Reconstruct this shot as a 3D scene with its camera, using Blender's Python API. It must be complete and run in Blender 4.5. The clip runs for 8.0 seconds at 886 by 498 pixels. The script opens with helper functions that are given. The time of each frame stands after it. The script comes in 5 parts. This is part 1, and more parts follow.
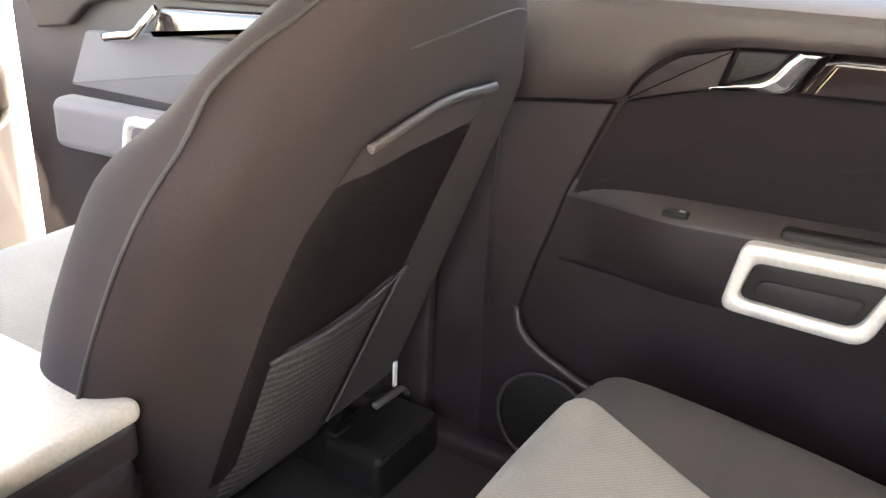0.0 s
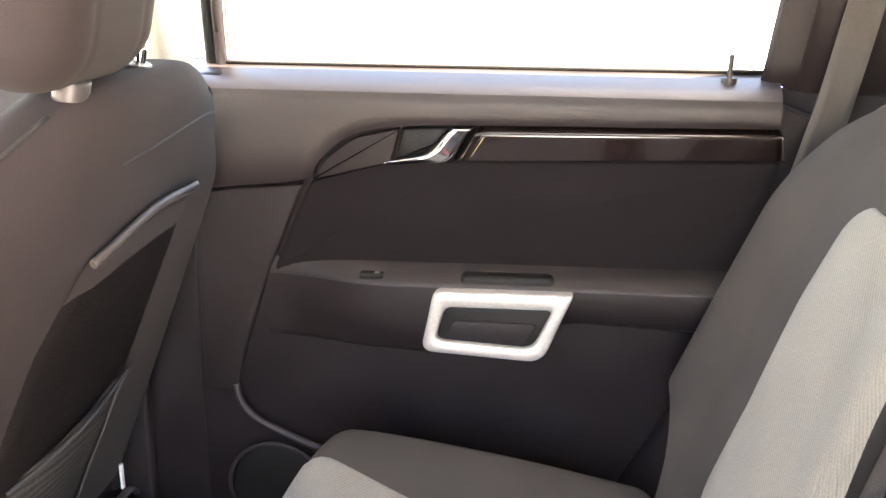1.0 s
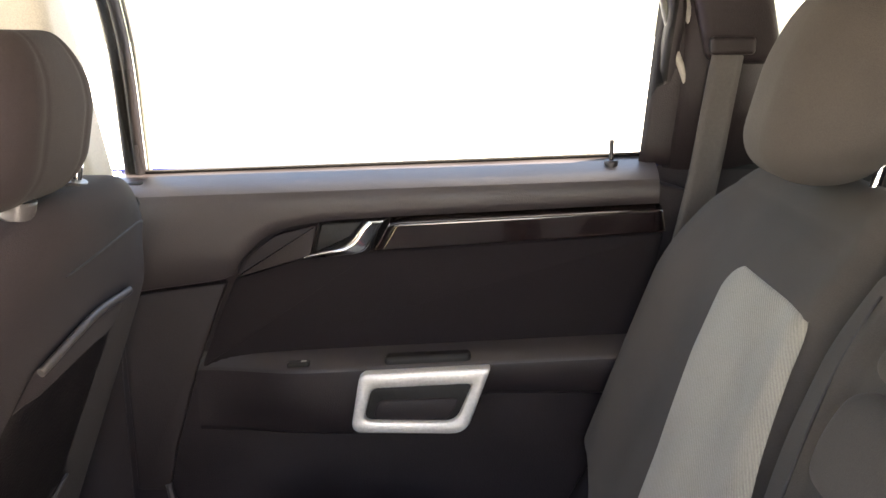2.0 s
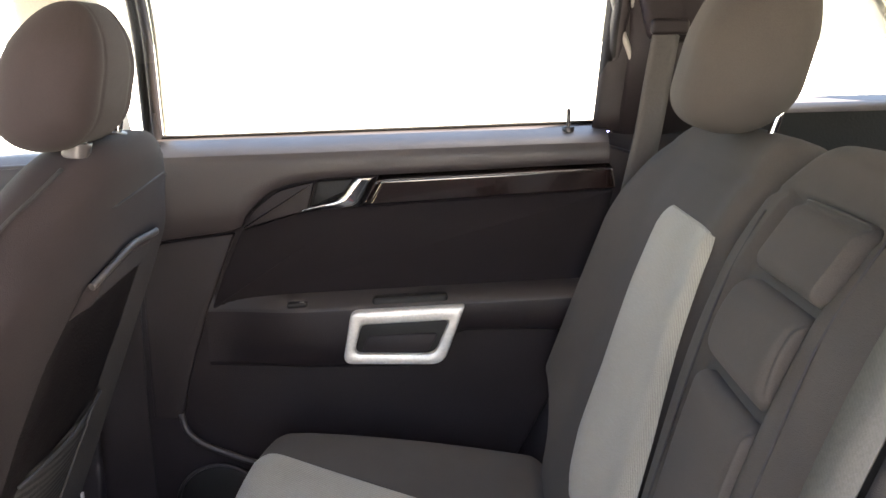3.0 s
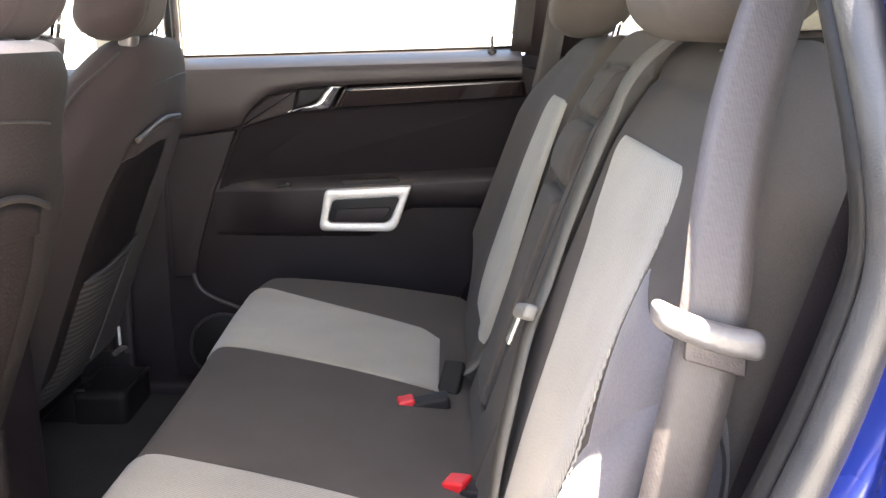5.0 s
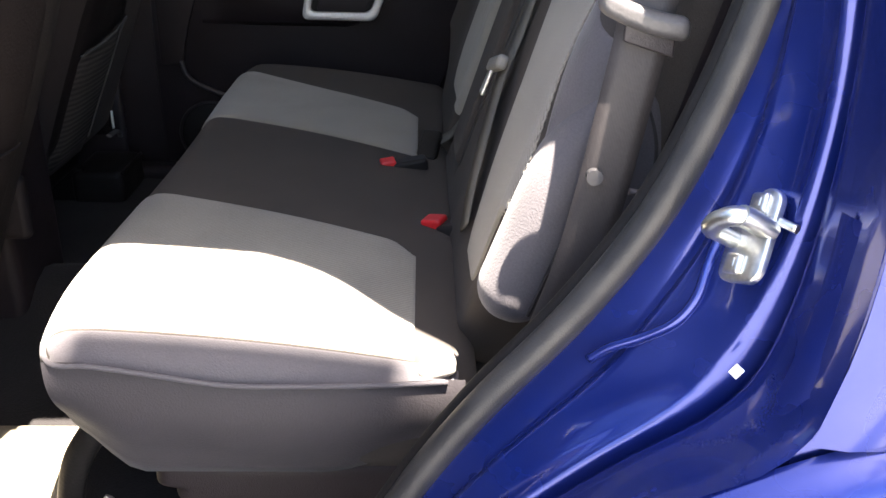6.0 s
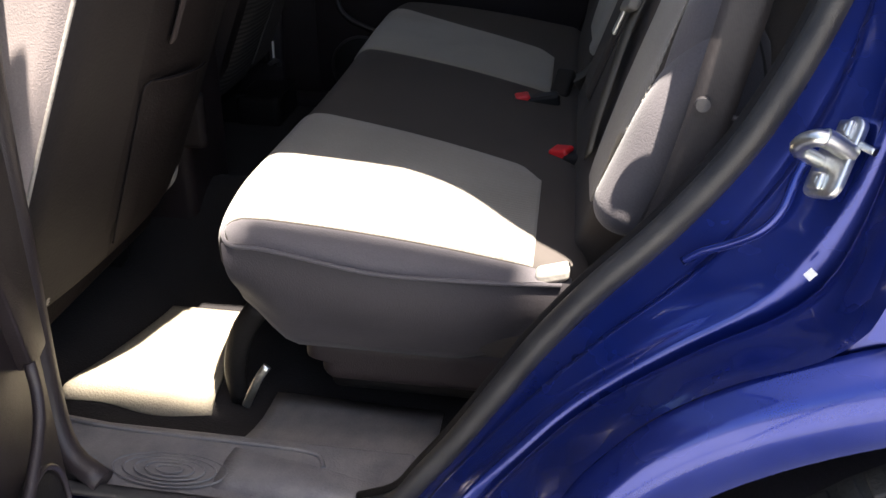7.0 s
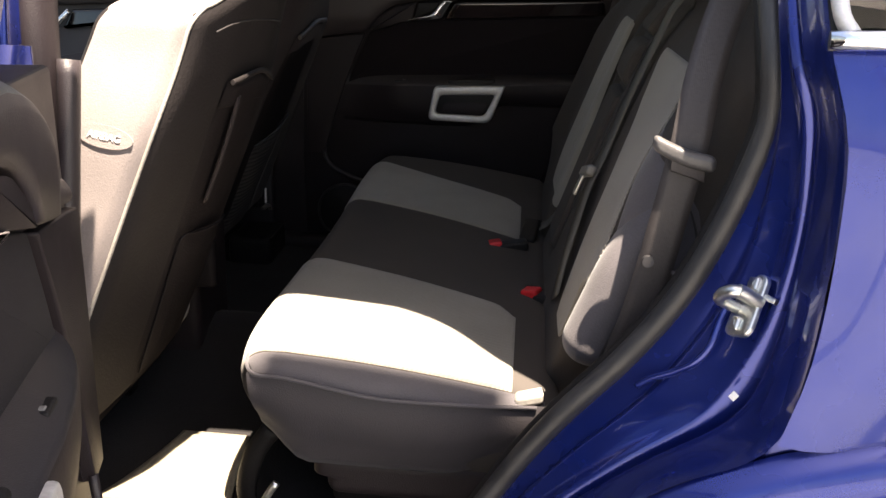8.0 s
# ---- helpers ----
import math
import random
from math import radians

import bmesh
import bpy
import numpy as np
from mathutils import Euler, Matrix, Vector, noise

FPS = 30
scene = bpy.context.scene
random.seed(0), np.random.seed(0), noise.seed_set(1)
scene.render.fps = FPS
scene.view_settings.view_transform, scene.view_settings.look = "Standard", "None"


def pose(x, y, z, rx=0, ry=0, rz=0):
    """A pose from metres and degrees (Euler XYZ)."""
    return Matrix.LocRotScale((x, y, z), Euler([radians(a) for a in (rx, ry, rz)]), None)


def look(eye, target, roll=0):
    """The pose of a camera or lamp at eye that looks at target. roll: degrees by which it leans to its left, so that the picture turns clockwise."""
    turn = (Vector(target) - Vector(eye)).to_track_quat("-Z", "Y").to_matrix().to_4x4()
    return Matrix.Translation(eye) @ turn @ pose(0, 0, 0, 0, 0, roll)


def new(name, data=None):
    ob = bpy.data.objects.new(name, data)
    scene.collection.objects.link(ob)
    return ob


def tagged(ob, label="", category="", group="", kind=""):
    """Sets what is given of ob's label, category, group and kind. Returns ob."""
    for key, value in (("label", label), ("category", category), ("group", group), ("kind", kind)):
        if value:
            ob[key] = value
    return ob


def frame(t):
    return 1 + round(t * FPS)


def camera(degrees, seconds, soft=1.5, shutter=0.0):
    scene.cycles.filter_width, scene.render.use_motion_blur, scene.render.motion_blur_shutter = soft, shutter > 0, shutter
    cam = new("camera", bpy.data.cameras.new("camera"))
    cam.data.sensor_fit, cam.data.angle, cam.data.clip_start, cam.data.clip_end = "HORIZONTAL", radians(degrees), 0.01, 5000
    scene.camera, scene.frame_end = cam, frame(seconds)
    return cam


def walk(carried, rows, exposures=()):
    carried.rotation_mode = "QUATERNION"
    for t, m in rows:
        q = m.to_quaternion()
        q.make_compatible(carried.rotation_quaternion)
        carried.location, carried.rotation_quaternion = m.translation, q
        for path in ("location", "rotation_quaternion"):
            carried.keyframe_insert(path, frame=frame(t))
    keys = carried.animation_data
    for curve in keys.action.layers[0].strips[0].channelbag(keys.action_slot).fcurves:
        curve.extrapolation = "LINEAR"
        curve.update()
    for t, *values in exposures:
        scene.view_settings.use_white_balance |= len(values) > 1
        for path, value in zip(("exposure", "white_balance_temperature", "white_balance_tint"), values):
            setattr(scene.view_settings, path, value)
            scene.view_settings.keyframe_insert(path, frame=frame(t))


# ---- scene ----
cam = camera(53.0, 8.0)
PATH = [
    (0, (0.208, -0.351, 1.33), (-0.733, 1.225, 0.535), 2.7),
    (0.5, (0.197, -0.392, 1.358), (-0.355, 1.377, 0.607), 2.1),
    (1, (0.188, -0.448, 1.386), (-0.086, 1.423, 0.733), 1.8),
    (1.5, (0.162, -0.486, 1.402), (0.047, 1.439, 0.87), 0.4),
    (1.7, (0.167, -0.5, 1.41), (0.082, 1.435, 0.913), -0.2),
    (2.8, (0.173, -0.696, 1.381), (0.155, 1.255, 0.938), -0.4),
    (3, (0.173, -0.745, 1.372), (0.165, 1.202, 0.917), -0.4),
    (3.5, (0.202, -0.862, 1.354), (0.244, 1.093, 0.93), -0.2),
    (4, (0.25, -0.972, 1.327), (0.293, 0.993, 0.957), 0.0),
    (4.2, (0.271, -1.025, 1.321), (0.275, 0.943, 0.962), 0.2),
    (5.3, (0.274, -1.3, 1.245), (0.271, 0.617, 0.673), 0.1),
    (5.5, (0.273, -1.328, 1.231), (0.294, 0.563, 0.582), 0.3),
    (5.8, (0.272, -1.372, 1.207), (0.324, 0.481, 0.457), 1.4),
    (6, (0.269, -1.399, 1.199), (0.324, 0.426, 0.383), 1.3),
    (6.5, (0.271, -1.446, 1.176), (0.261, 0.311, 0.219), 2.5),
    (7, (0.279, -1.528, 1.215), (0.05, 0.231, 0.291), 1.1),
    (7.5, (0.276, -1.628, 1.266), (0.006, 0.21, 0.527), 1.2),
    (8, (0.256, -1.71, 1.304), (0.096, 0.172, 0.649), 2.2),
]
EXPOSURES = [(0, 6.3, 8500, 13), (0.5, 6.8, 8300, 16), (1.0, 6.28, 8200, 16), (1.5, 5.55, 8100, 15), (2.8, 5.2, 7700, 14), (3.0, 5.38, 7700, 14), (3.5, 5.5, 7700, 14), (4.2, 5.52, 7600, 14), (5.5, 5.2, 7700, 14), (6.0, 3.92, 7000, 13), (6.5, 2.96, 6700, 12), (7.0, 2.95, 6900, 13), (7.5, 2.52, 7500, 15), (8.0, 2.8, 7700, 14)]
walk(cam, [(t, look(eye, target, roll)) for t, eye, target, roll in PATH], EXPOSURES)
scene.render.film_transparent = False

# ---------------- world and sun ----------------
SUN_TRAVEL = Vector((-0.22, 0.23, -1.0)).normalized()
world = bpy.data.worlds.new("sky")
scene.world = world
world.use_nodes = True
wn = world.node_tree
sky = wn.nodes.new("ShaderNodeTexSky")
sky.sky_type = "NISHITA"
sky.sun_disc = False
sky.sun_elevation = math.asin(-SUN_TRAVEL.z)
sky.sun_rotation = math.atan2(-SUN_TRAVEL.x, -SUN_TRAVEL.y)
sky.air_density, sky.dust_density, sky.ozone_density = 1.0, 2.0, 1.0
wn.links.new(sky.outputs[0], wn.nodes["Background"].inputs[0])
wn.nodes["Background"].inputs[1].default_value = 0.06
sun_data = bpy.data.lights.new("sun", "SUN")
sun_data.energy, sun_data.angle, sun_data.color = 5.0, radians(0.55), (1.0, 0.95, 0.88)
sun = new("sun", sun_data)
sun.matrix_world = Matrix.Translation((0, 0, 6)) @ SUN_TRAVEL.to_track_quat("-Z", "Y").to_matrix().to_4x4()


# ---------------- materials ----------------
def material(name, color, rough=0.6, metal=0.0, grain=0.0, grain_size=0.004, mottle=0.12, mottle_size=0.12,
             coat=0.0, sheen=0.0, weave=0.0, weave_step=0.004, spec=0.5, rough_var=0.08, turn=0.0, dust=0.0, weave_dark=0.22, bands="X"):
    m = bpy.data.materials.new(name)
    m.use_nodes = True
    t = m.node_tree
    b = t.nodes["Principled BSDF"]
    L = t.links.new
    co = t.nodes.new("ShaderNodeTexCoord").outputs["Object"]

    def noise_tex(size, detail=3.0):
        n = t.nodes.new("ShaderNodeTexNoise")
        n.inputs["Scale"].default_value = 1.0 / size
        n.inputs["Detail"].default_value = detail
        L(co, n.inputs["Vector"])
        return n.outputs["Fac"]

    def ramp(src, a, c):
        r = t.nodes.new("ShaderNodeMapRange")
        r.inputs["From Min"].default_value, r.inputs["From Max"].default_value = 0.3, 0.7
        r.inputs["To Min"].default_value, r.inputs["To Max"].default_value = a, c
        L(src, r.inputs["Value"])
        return r.outputs["Result"]

    big, small = noise_tex(mottle_size, 4.0), noise_tex(grain_size, 2.0)
    mul = t.nodes.new("ShaderNodeMath")
    mul.operation = "MULTIPLY"
    L(ramp(big, 1 - mottle, 1 + mottle), mul.inputs[0])
    L(ramp(small, 1 - mottle * 0.7, 1 + mottle * 0.7), mul.inputs[1])
    mix = t.nodes.new("ShaderNodeVectorMath")
    mix.operation = "SCALE"
    mix.inputs[0].default_value = color
    L(mul.outputs[0], mix.inputs["Scale"])
    col_out = mix.outputs[0]
    if dust:
        # fine pale dust lying in soft patches
        dm = t.nodes.new("ShaderNodeMix")
        dm.data_type = "RGBA"
        L(ramp(noise_tex(mottle_size * 0.6, 6.0), 0.0, dust), dm.inputs["Factor"])
        L(col_out, dm.inputs["A"])
        dm.inputs["B"].default_value = (0.32, 0.30, 0.27, 1)
        col_out = dm.outputs["Result"]
    L(col_out, b.inputs["Base Color"])
    L(ramp(big, rough - rough_var, rough + rough_var), b.inputs["Roughness"])
    b.inputs["Metallic"].default_value = metal
    b.inputs["Specular IOR Level"].default_value = spec
    b.inputs["Coat Weight"].default_value = coat
    b.inputs["Coat Roughness"].default_value = 0.04
    b.inputs["Sheen Weight"].default_value = sheen
    height = small
    if weave:
        wv = t.nodes.new("ShaderNodeTexWave")
        wv.bands_direction = bands
        wv.inputs["Scale"].default_value = 0.314 / weave_step
        wv.inputs["Distortion"].default_value = 0.6
        wv.inputs["Detail"].default_value = 1.0
        mp = t.nodes.new("ShaderNodeMapping")
        mp.inputs["Rotation"].default_value = (0, radians(turn), radians(turn))
        L(co, mp.inputs["Vector"])
        L(mp.outputs[0], wv.inputs["Vector"])
        add = t.nodes.new("ShaderNodeMath")
        add.operation = "MULTIPLY_ADD"
        L(wv.outputs["Fac"], add.inputs[0])
        add.inputs[1].default_value = weave
        L(small, add.inputs[2])
        height = add.outputs[0]
        dark = t.nodes.new("ShaderNodeVectorMath")
        dark.operation = "SCALE"
        L(col_out, dark.inputs[0])
        L(ramp(wv.outputs["Fac"], 1 - weave_dark * min(weave, 1), 1.06), dark.inputs["Scale"])
        L(dark.outputs[0], b.inputs["Base Color"])
    if grain or weave:
        bp = t.nodes.new("ShaderNodeBump")
        bp.inputs["Strength"].default_value = min(1.0, grain + 0.15)
        bp.inputs["Distance"].default_value = 0.0012
        L(height, bp.inputs["Height"])
        L(bp.outputs[0], b.inputs["Normal"])
    return m


M = {}
M["plastic"] = material("charcoal plastic", (0.018, 0.0135, 0.015), 0.5, grain=0.3, grain_size=0.0016, spec=0.22)
M["plastic_mid"] = material("grey plastic", (0.028, 0.022, 0.024), 0.48, grain=0.25, grain_size=0.0016, spec=0.5)
M["ledge"] = material("smooth ledge plastic", (0.020, 0.016, 0.0175), 0.45, grain=0.2, grain_size=0.0016, spec=0.55)
M["sill_plastic"] = material("sill plastic", (0.125, 0.122, 0.130), 0.40, grain=0.3, grain_size=0.003, dust=0.3, mottle_size=0.05)
M["upper_trim"] = material("moulded upper trim", (0.036, 0.029, 0.031), 0.36, grain=0.2, grain_size=0.0016, spec=0.8)
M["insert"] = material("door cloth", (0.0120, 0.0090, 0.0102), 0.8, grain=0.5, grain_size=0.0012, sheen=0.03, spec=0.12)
M["gloss_dark"] = material("piano black trim", (0.012, 0.007, 0.007), 0.12, coat=1.0, rough_var=0.03)
M["silver"] = material("satin silver paint", (0.60, 0.58, 0.56), 0.46, metal=0.55, grain=0.05)
M["chrome"] = material("chrome", (0.78, 0.78, 0.8), 0.09, metal=1.0, rough_var=0.04)
M["steel"] = material("zinc plated steel", (0.74, 0.74, 0.70), 0.36, metal=1.0, mottle_size=0.02)
M["cloth"] = material("dark grey seat cloth", (0.062, 0.054, 0.049), 0.9, grain=0.25, grain_size=0.0011, sheen=0.03, spec=0.1)
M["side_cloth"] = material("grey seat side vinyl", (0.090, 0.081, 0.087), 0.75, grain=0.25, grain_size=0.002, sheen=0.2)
M["cushion_side"] = material("dark grey cushion side vinyl", (0.040, 0.034, 0.037), 0.7, grain=0.25, grain_size=0.002, sheen=0.1)
M["pale"] = material("pale grey seat cloth", (0.232, 0.211, 0.179), 0.92, grain=0.5, grain_size=0.002, sheen=0.2,
                     weave=0.5, weave_step=0.0036, turn=38, weave_dark=0.17)
M["front_cloth"] = material("brown grey front seat cloth", (0.031, 0.0235, 0.024), 0.85, grain=0.2, grain_size=0.0012, sheen=0.03, spec=0.15)
M["sunlit_side"] = material("pale taupe sunlit seat side", (0.23, 0.195, 0.185), 0.7, grain=0.25, grain_size=0.002, sheen=0.2)
M["net"] = material("pocket mesh", (0.048, 0.042, 0.040), 0.8, grain=0.5, weave=1.0, weave_step=0.0105, bands="Z", weave_dark=0.6)
M["net_hem"] = material("mesh hem elastic", (0.045, 0.043, 0.046), 0.7, grain=0.3)
M["pocket"] = material("seat back panel", (0.014, 0.0115, 0.012), 0.6, grain=0.4, spec=0.1)
M["bead"] = material("lighter vinyl edge", (0.066, 0.055, 0.052), 0.5, grain=0.2)
M["shaded_rear"] = material("dark shaded seat back", (0.017, 0.014, 0.014), 0.7, grain=0.3, spec=0.2)
M["badge_field"] = material("grey stitched badge cloth", (0.14, 0.125, 0.125), 0.8, grain=0.3)
M["latch"] = material("grey latch plastic", (0.085, 0.08, 0.08), 0.4, grain=0.2)
M["lid"] = material("pale lit armrest top", (0.45, 0.43, 0.39), 0.55, grain=0.25)
M["piping"] = material("light piping", (0.30, 0.28, 0.25), 0.6, grain=0.2)
M["dark_piping"] = material("dark piping", (0.022, 0.019, 0.019), 0.7, grain=0.2)
M["belt"] = material("grey belt webbing", (0.112, 0.105, 0.094), 0.8, grain=0.1, spec=0.2, weave=0.04, weave_step=0.0022, turn=20)
M["belt_side"] = material("taupe belt webbing", (0.040, 0.034, 0.033), 0.6, grain=0.2, weave=0.1, weave_step=0.0022, turn=20)
M["sleeve"] = material("grey sleeve plastic", (0.050, 0.043, 0.044), 0.35, grain=0.05, spec=0.6)
M["guide"] = material("pale grey plastic", (0.20, 0.19, 0.175), 0.45, grain=0.2)
M["red"] = material("red buckle button", (0.62, 0.02, 0.025), 0.35, mottle=0.05)
M["black"] = material("black rubber plastic", (0.011, 0.010, 0.010), 0.55, grain=0.3, spec=0.25)
M["rubber"] = material("weatherstrip rubber", (0.018, 0.018, 0.020), 0.44, grain=0.12, grain_size=0.0015, dust=0.05, mottle_size=0.06)
M["carpet"] = material("black carpet", (0.022, 0.020, 0.020), 0.95, grain=1.0, grain_size=0.003, sheen=0.05, spec=0.1)
# pale colour for the carpet where the sun falls on it
M["cream"] = material("cream sunlit carpet", (0.26, 0.225, 0.165), 0.9, grain=0.6, grain_size=0.003, mottle_size=0.05)
M["paint"] = material("blue metallic paint", (0.006, 0.020, 0.185), 0.25, metal=0.6, coat=0.55, mottle=0.06, grain_size=0.0012, dust=0.05)
M["jamb"] = material("blue jamb paint", (0.007, 0.023, 0.195), 0.24, metal=0.6, coat=0.5, mottle=0.06, grain_size=0.0012, dust=0.04)
M["beige"] = material("beige trim", (0.50, 0.47, 0.40), 0.8, grain=0.3, grain_size=0.002)
M["tyre"] = material("tyre rubber", (0.025, 0.024, 0.024), 0.75, grain=0.6, dust=0.2, mottle_size=0.05)
M["alloy"] = material("alloy wheel", (0.5, 0.5, 0.5), 0.3, metal=0.9)
M["ground"] = material("pale concrete", (0.30, 0.295, 0.285), 0.9, grain=0.6, grain_size=0.01, mottle=0.15, mottle_size=0.6, dust=0.2)
M["white"] = material("white tag", (0.8, 0.8, 0.78), 0.6)
M["shade_sheet"] = material("pale grey shade sheet", (0.54, 0.54, 0.55), 0.9, grain=0.3, grain_size=0.02, mottle_size=0.8)


def tinted_glass(name, tint):
    m = bpy.data.materials.new(name)
    m.use_nodes = True
    t = m.node_tree
    t.nodes.remove(t.nodes["Principled BSDF"])
    clear, gloss, mix, fres = (t.nodes.new(k) for k in ("ShaderNodeBsdfTransparent", "ShaderNodeBsdfGlossy", "ShaderNodeMixShader", "ShaderNodeLayerWeight"))
    clear.inputs["Color"].default_value = (*tint, 1)
    gloss.inputs["Roughness"].default_value = 0.01
    fres.inputs["Blend"].default_value = 0.5
    power, scale = (t.nodes.new("ShaderNodeMath") for k in range(2))
    power.operation, scale.operation = "POWER", "MULTIPLY_ADD"
    power.inputs[1].default_value = 5.0
    scale.inputs[1].default_value, scale.inputs[2].default_value = 0.9, 0.04
    t.links.new(fres.outputs["Facing"], power.inputs[0])
    t.links.new(power.outputs[0], scale.inputs[0])
    t.links.new(scale.outputs[0], mix.inputs[0])
    t.links.new(clear.outputs[0], mix.inputs[1])
    t.links.new(gloss.outputs[0], mix.inputs[2])
    t.links.new(mix.outputs[0], t.nodes["Material Output"].inputs["Surface"])
    return m


M["glass"] = tinted_glass("privacy glass", (0.48, 0.50, 0.48))
M["clear_glass"] = tinted_glass("clear glass", (0.62, 0.66, 0.63))


# ---------------- mesh helpers ----------------
def thing(name, label, category, loc=(0, 0, 0), group="", kind=""):
    return tagged(_at(new(name), loc), label, category, group, kind)


def _at(ob, loc):
    ob.location = loc
    return ob


def part(name, geo, mat, parent=None, label="", smooth=True, solid=0.0, bevel=0.0):
    """Links (verts, faces) as one mesh under parent, in world coordinates less the parent's origin."""
    verts, faces = geo
    me = bpy.data.meshes.new(name)
    off = Vector((0, 0, 0))
    p = parent
    while p is not None:
        off += p.location
        p = p.parent
    me.from_pydata([tuple(Vector(v) - off) for v in verts], [], [tuple(f) for f in faces])
    bm = bmesh.new()
    bm.from_mesh(me)
    bmesh.ops.remove_doubles(bm, verts=bm.verts, dist=1e-6)
    bmesh.ops.recalc_face_normals(bm, faces=bm.faces)
    if bevel:
        sharp = [e for e in bm.edges if len(e.link_faces) == 2 and e.calc_face_angle(0) > 0.6]
        bmesh.ops.bevel(bm, geom=sharp, offset=bevel, segments=3, profile=0.6, affect="EDGES", clamp_overlap=True)
    bm.to_mesh(me)
    bm.free()
    me.materials.append(M[mat])
    if smooth:
        me.shade_smooth()
        for poly in me.polygons:
            poly.use_smooth = len(poly.vertices) < 9
        if bevel or smooth == "auto":
            me.set_sharp_from_angle(angle=radians(50))
    ob = new(name, me)
    ob.parent = parent
    if solid:
        s = ob.modifiers.new("solid", "SOLIDIFY")
        s.thickness, s.offset = solid, 0
    if label:
        ob["label"] = label
    return ob


def grid(rows, close_u=False, close_v=False):
    nr, nc = len(rows), len(rows[0])
    verts = [v for r in rows for v in r]
    faces = []
    for i in range(nr if close_u else nr - 1):
        for j in range(nc if close_v else nc - 1):
            a, b = i * nc + j, i * nc + (j + 1) % nc
            k = (i + 1) % nr
            faces.append((a, b, k * nc + (j + 1) % nc, k * nc + j))
    return verts, faces


def join(*geos):
    verts, faces = [], []
    for v, f in geos:
        o = len(verts)
        verts += list(v)
        faces += [tuple(i + o for i in q) for q in f]
    return verts, faces


def smooth_path(pts, n):
    """n points along a Catmull-Rom curve through pts, evenly by length."""
    P = [Vector(p) for p in pts]
    P = [2 * P[0] - P[1]] + P + [2 * P[-1] - P[-2]]
    fine = []
    for i in range(1, len(P) - 2):
        for k in range(12):
            t = k / 12
            a, b, c, d = P[i - 1], P[i], P[i + 1], P[i + 2]
            fine.append(0.5 * ((2 * b) + (c - a) * t + (2 * a - 5 * b + 4 * c - d) * t * t + (3 * b - a - 3 * c + d) * t ** 3))
    fine.append(P[-2])
    ln = [0.0]
    for a, b in zip(fine, fine[1:]):
        ln.append(ln[-1] + (b - a).length)
    out, j = [], 0
    for i in range(n):
        s = ln[-1] * i / (n - 1)
        while j < len(ln) - 2 and ln[j + 1] < s:
            j += 1
        u = (s - ln[j]) / max(1e-9, ln[j + 1] - ln[j])
        out.append(fine[j].lerp(fine[j + 1], min(1, max(0, u))))
    return out


def tube(pts, r, n=40, seg=10, flat=1.0, up=(0, 1, 0)):
    path = smooth_path(pts, n)
    rows = []
    for i, p in enumerate(path):
        d = (path[min(i + 1, n - 1)] - path[max(i - 1, 0)]).normalized()
        a = Vector(up).cross(d)
        a = a.normalized() if a.length > 1e-4 else Vector((1, 0, 0)).cross(d).normalized()
        b = d.cross(a)
        rows.append([p + a * r * math.cos(2 * math.pi * k / seg) + b * r * flat * math.sin(2 * math.pi * k / seg) for k in range(seg)])
    v, f = grid(rows, close_v=True)
    o = (n - 1) * seg
    return v, f + [tuple(range(seg))[::-1], tuple(range(o, o + seg))]


def ribbon(pts, side, width, thick=0.0018, n=40):
    """A strap along pts; side: the direction of its width (one vector or one per point)."""
    path = smooth_path(pts, n)
    sides = smooth_path(side, n) if isinstance(side[0], (tuple, list, Vector)) else [Vector(side)] * n
    rows = []
    for i, p in enumerate(path):
        d = (path[min(i + 1, n - 1)] - path[max(i - 1, 0)]).normalized()
        s = sides[i] - d * sides[i].dot(d)
        s = s.normalized() * width / 2
        u = d.cross(s).normalized() * thick / 2
        rows.append([p - s + u, p - s * 0.5 + u * 1.6, p + u * 1.7, p + s * 0.5 + u * 1.6, p + s + u, p + s - u, p - s - u])
    v, f = grid(rows, close_v=True)
    o = (n - 1) * 7
    return v, f + [tuple(range(7))[::-1], tuple(range(o, o + 7))]


def axis_steps(h, r, n, k=5):
    c = [h - r + r * i / k for i in range(1, k + 1)]
    m = [-(h - r) + 2 * (h - r) * i / n for i in range(n + 1)]
    return [-x for x in reversed(c)] + m + c


def pad_point(q, h, r):
    core = [max(-(h[i] - r), min(h[i] - r, q[i])) for i in range(3)]
    d = Vector([q[i] - core[i] for i in range(3)])
    if d.length > 1e-9:
        d = d.normalized() * r
    return Vector(core) + d


def pad(h, r, deform=None, n=(8, 8, 8), k=5, sides=None):
    """A box of half sizes h with edges rounded by r, bent by deform(Vector). sides: the (axis, sign) faces to make."""
    ax = [axis_steps(h[i], r, n[i], k) for i in range(3)]
    verts, faces = [], []
    for i in range(3):
        u, v = (i + 1) % 3, (i + 2) % 3
        for s in (-1, 1):
            if sides and (i, s) not in sides:
                continue
            o = len(verts)
            for a in ax[u]:
                for b in ax[v]:
                    q = [0, 0, 0]
                    q[i], q[u], q[v] = s * h[i], a, b
                    p = pad_point(q, h, r)
                    verts.append(deform(p) if deform else p)
            nv = len(ax[v])
            for a in range(len(ax[u]) - 1):
                for b in range(nv - 1):
                    f = (o + a * nv + b, o + (a + 1) * nv + b, o + (a + 1) * nv + b + 1, o + a * nv + b + 1)
                    faces.append(f if s > 0 else f[::-1])
    return verts, faces


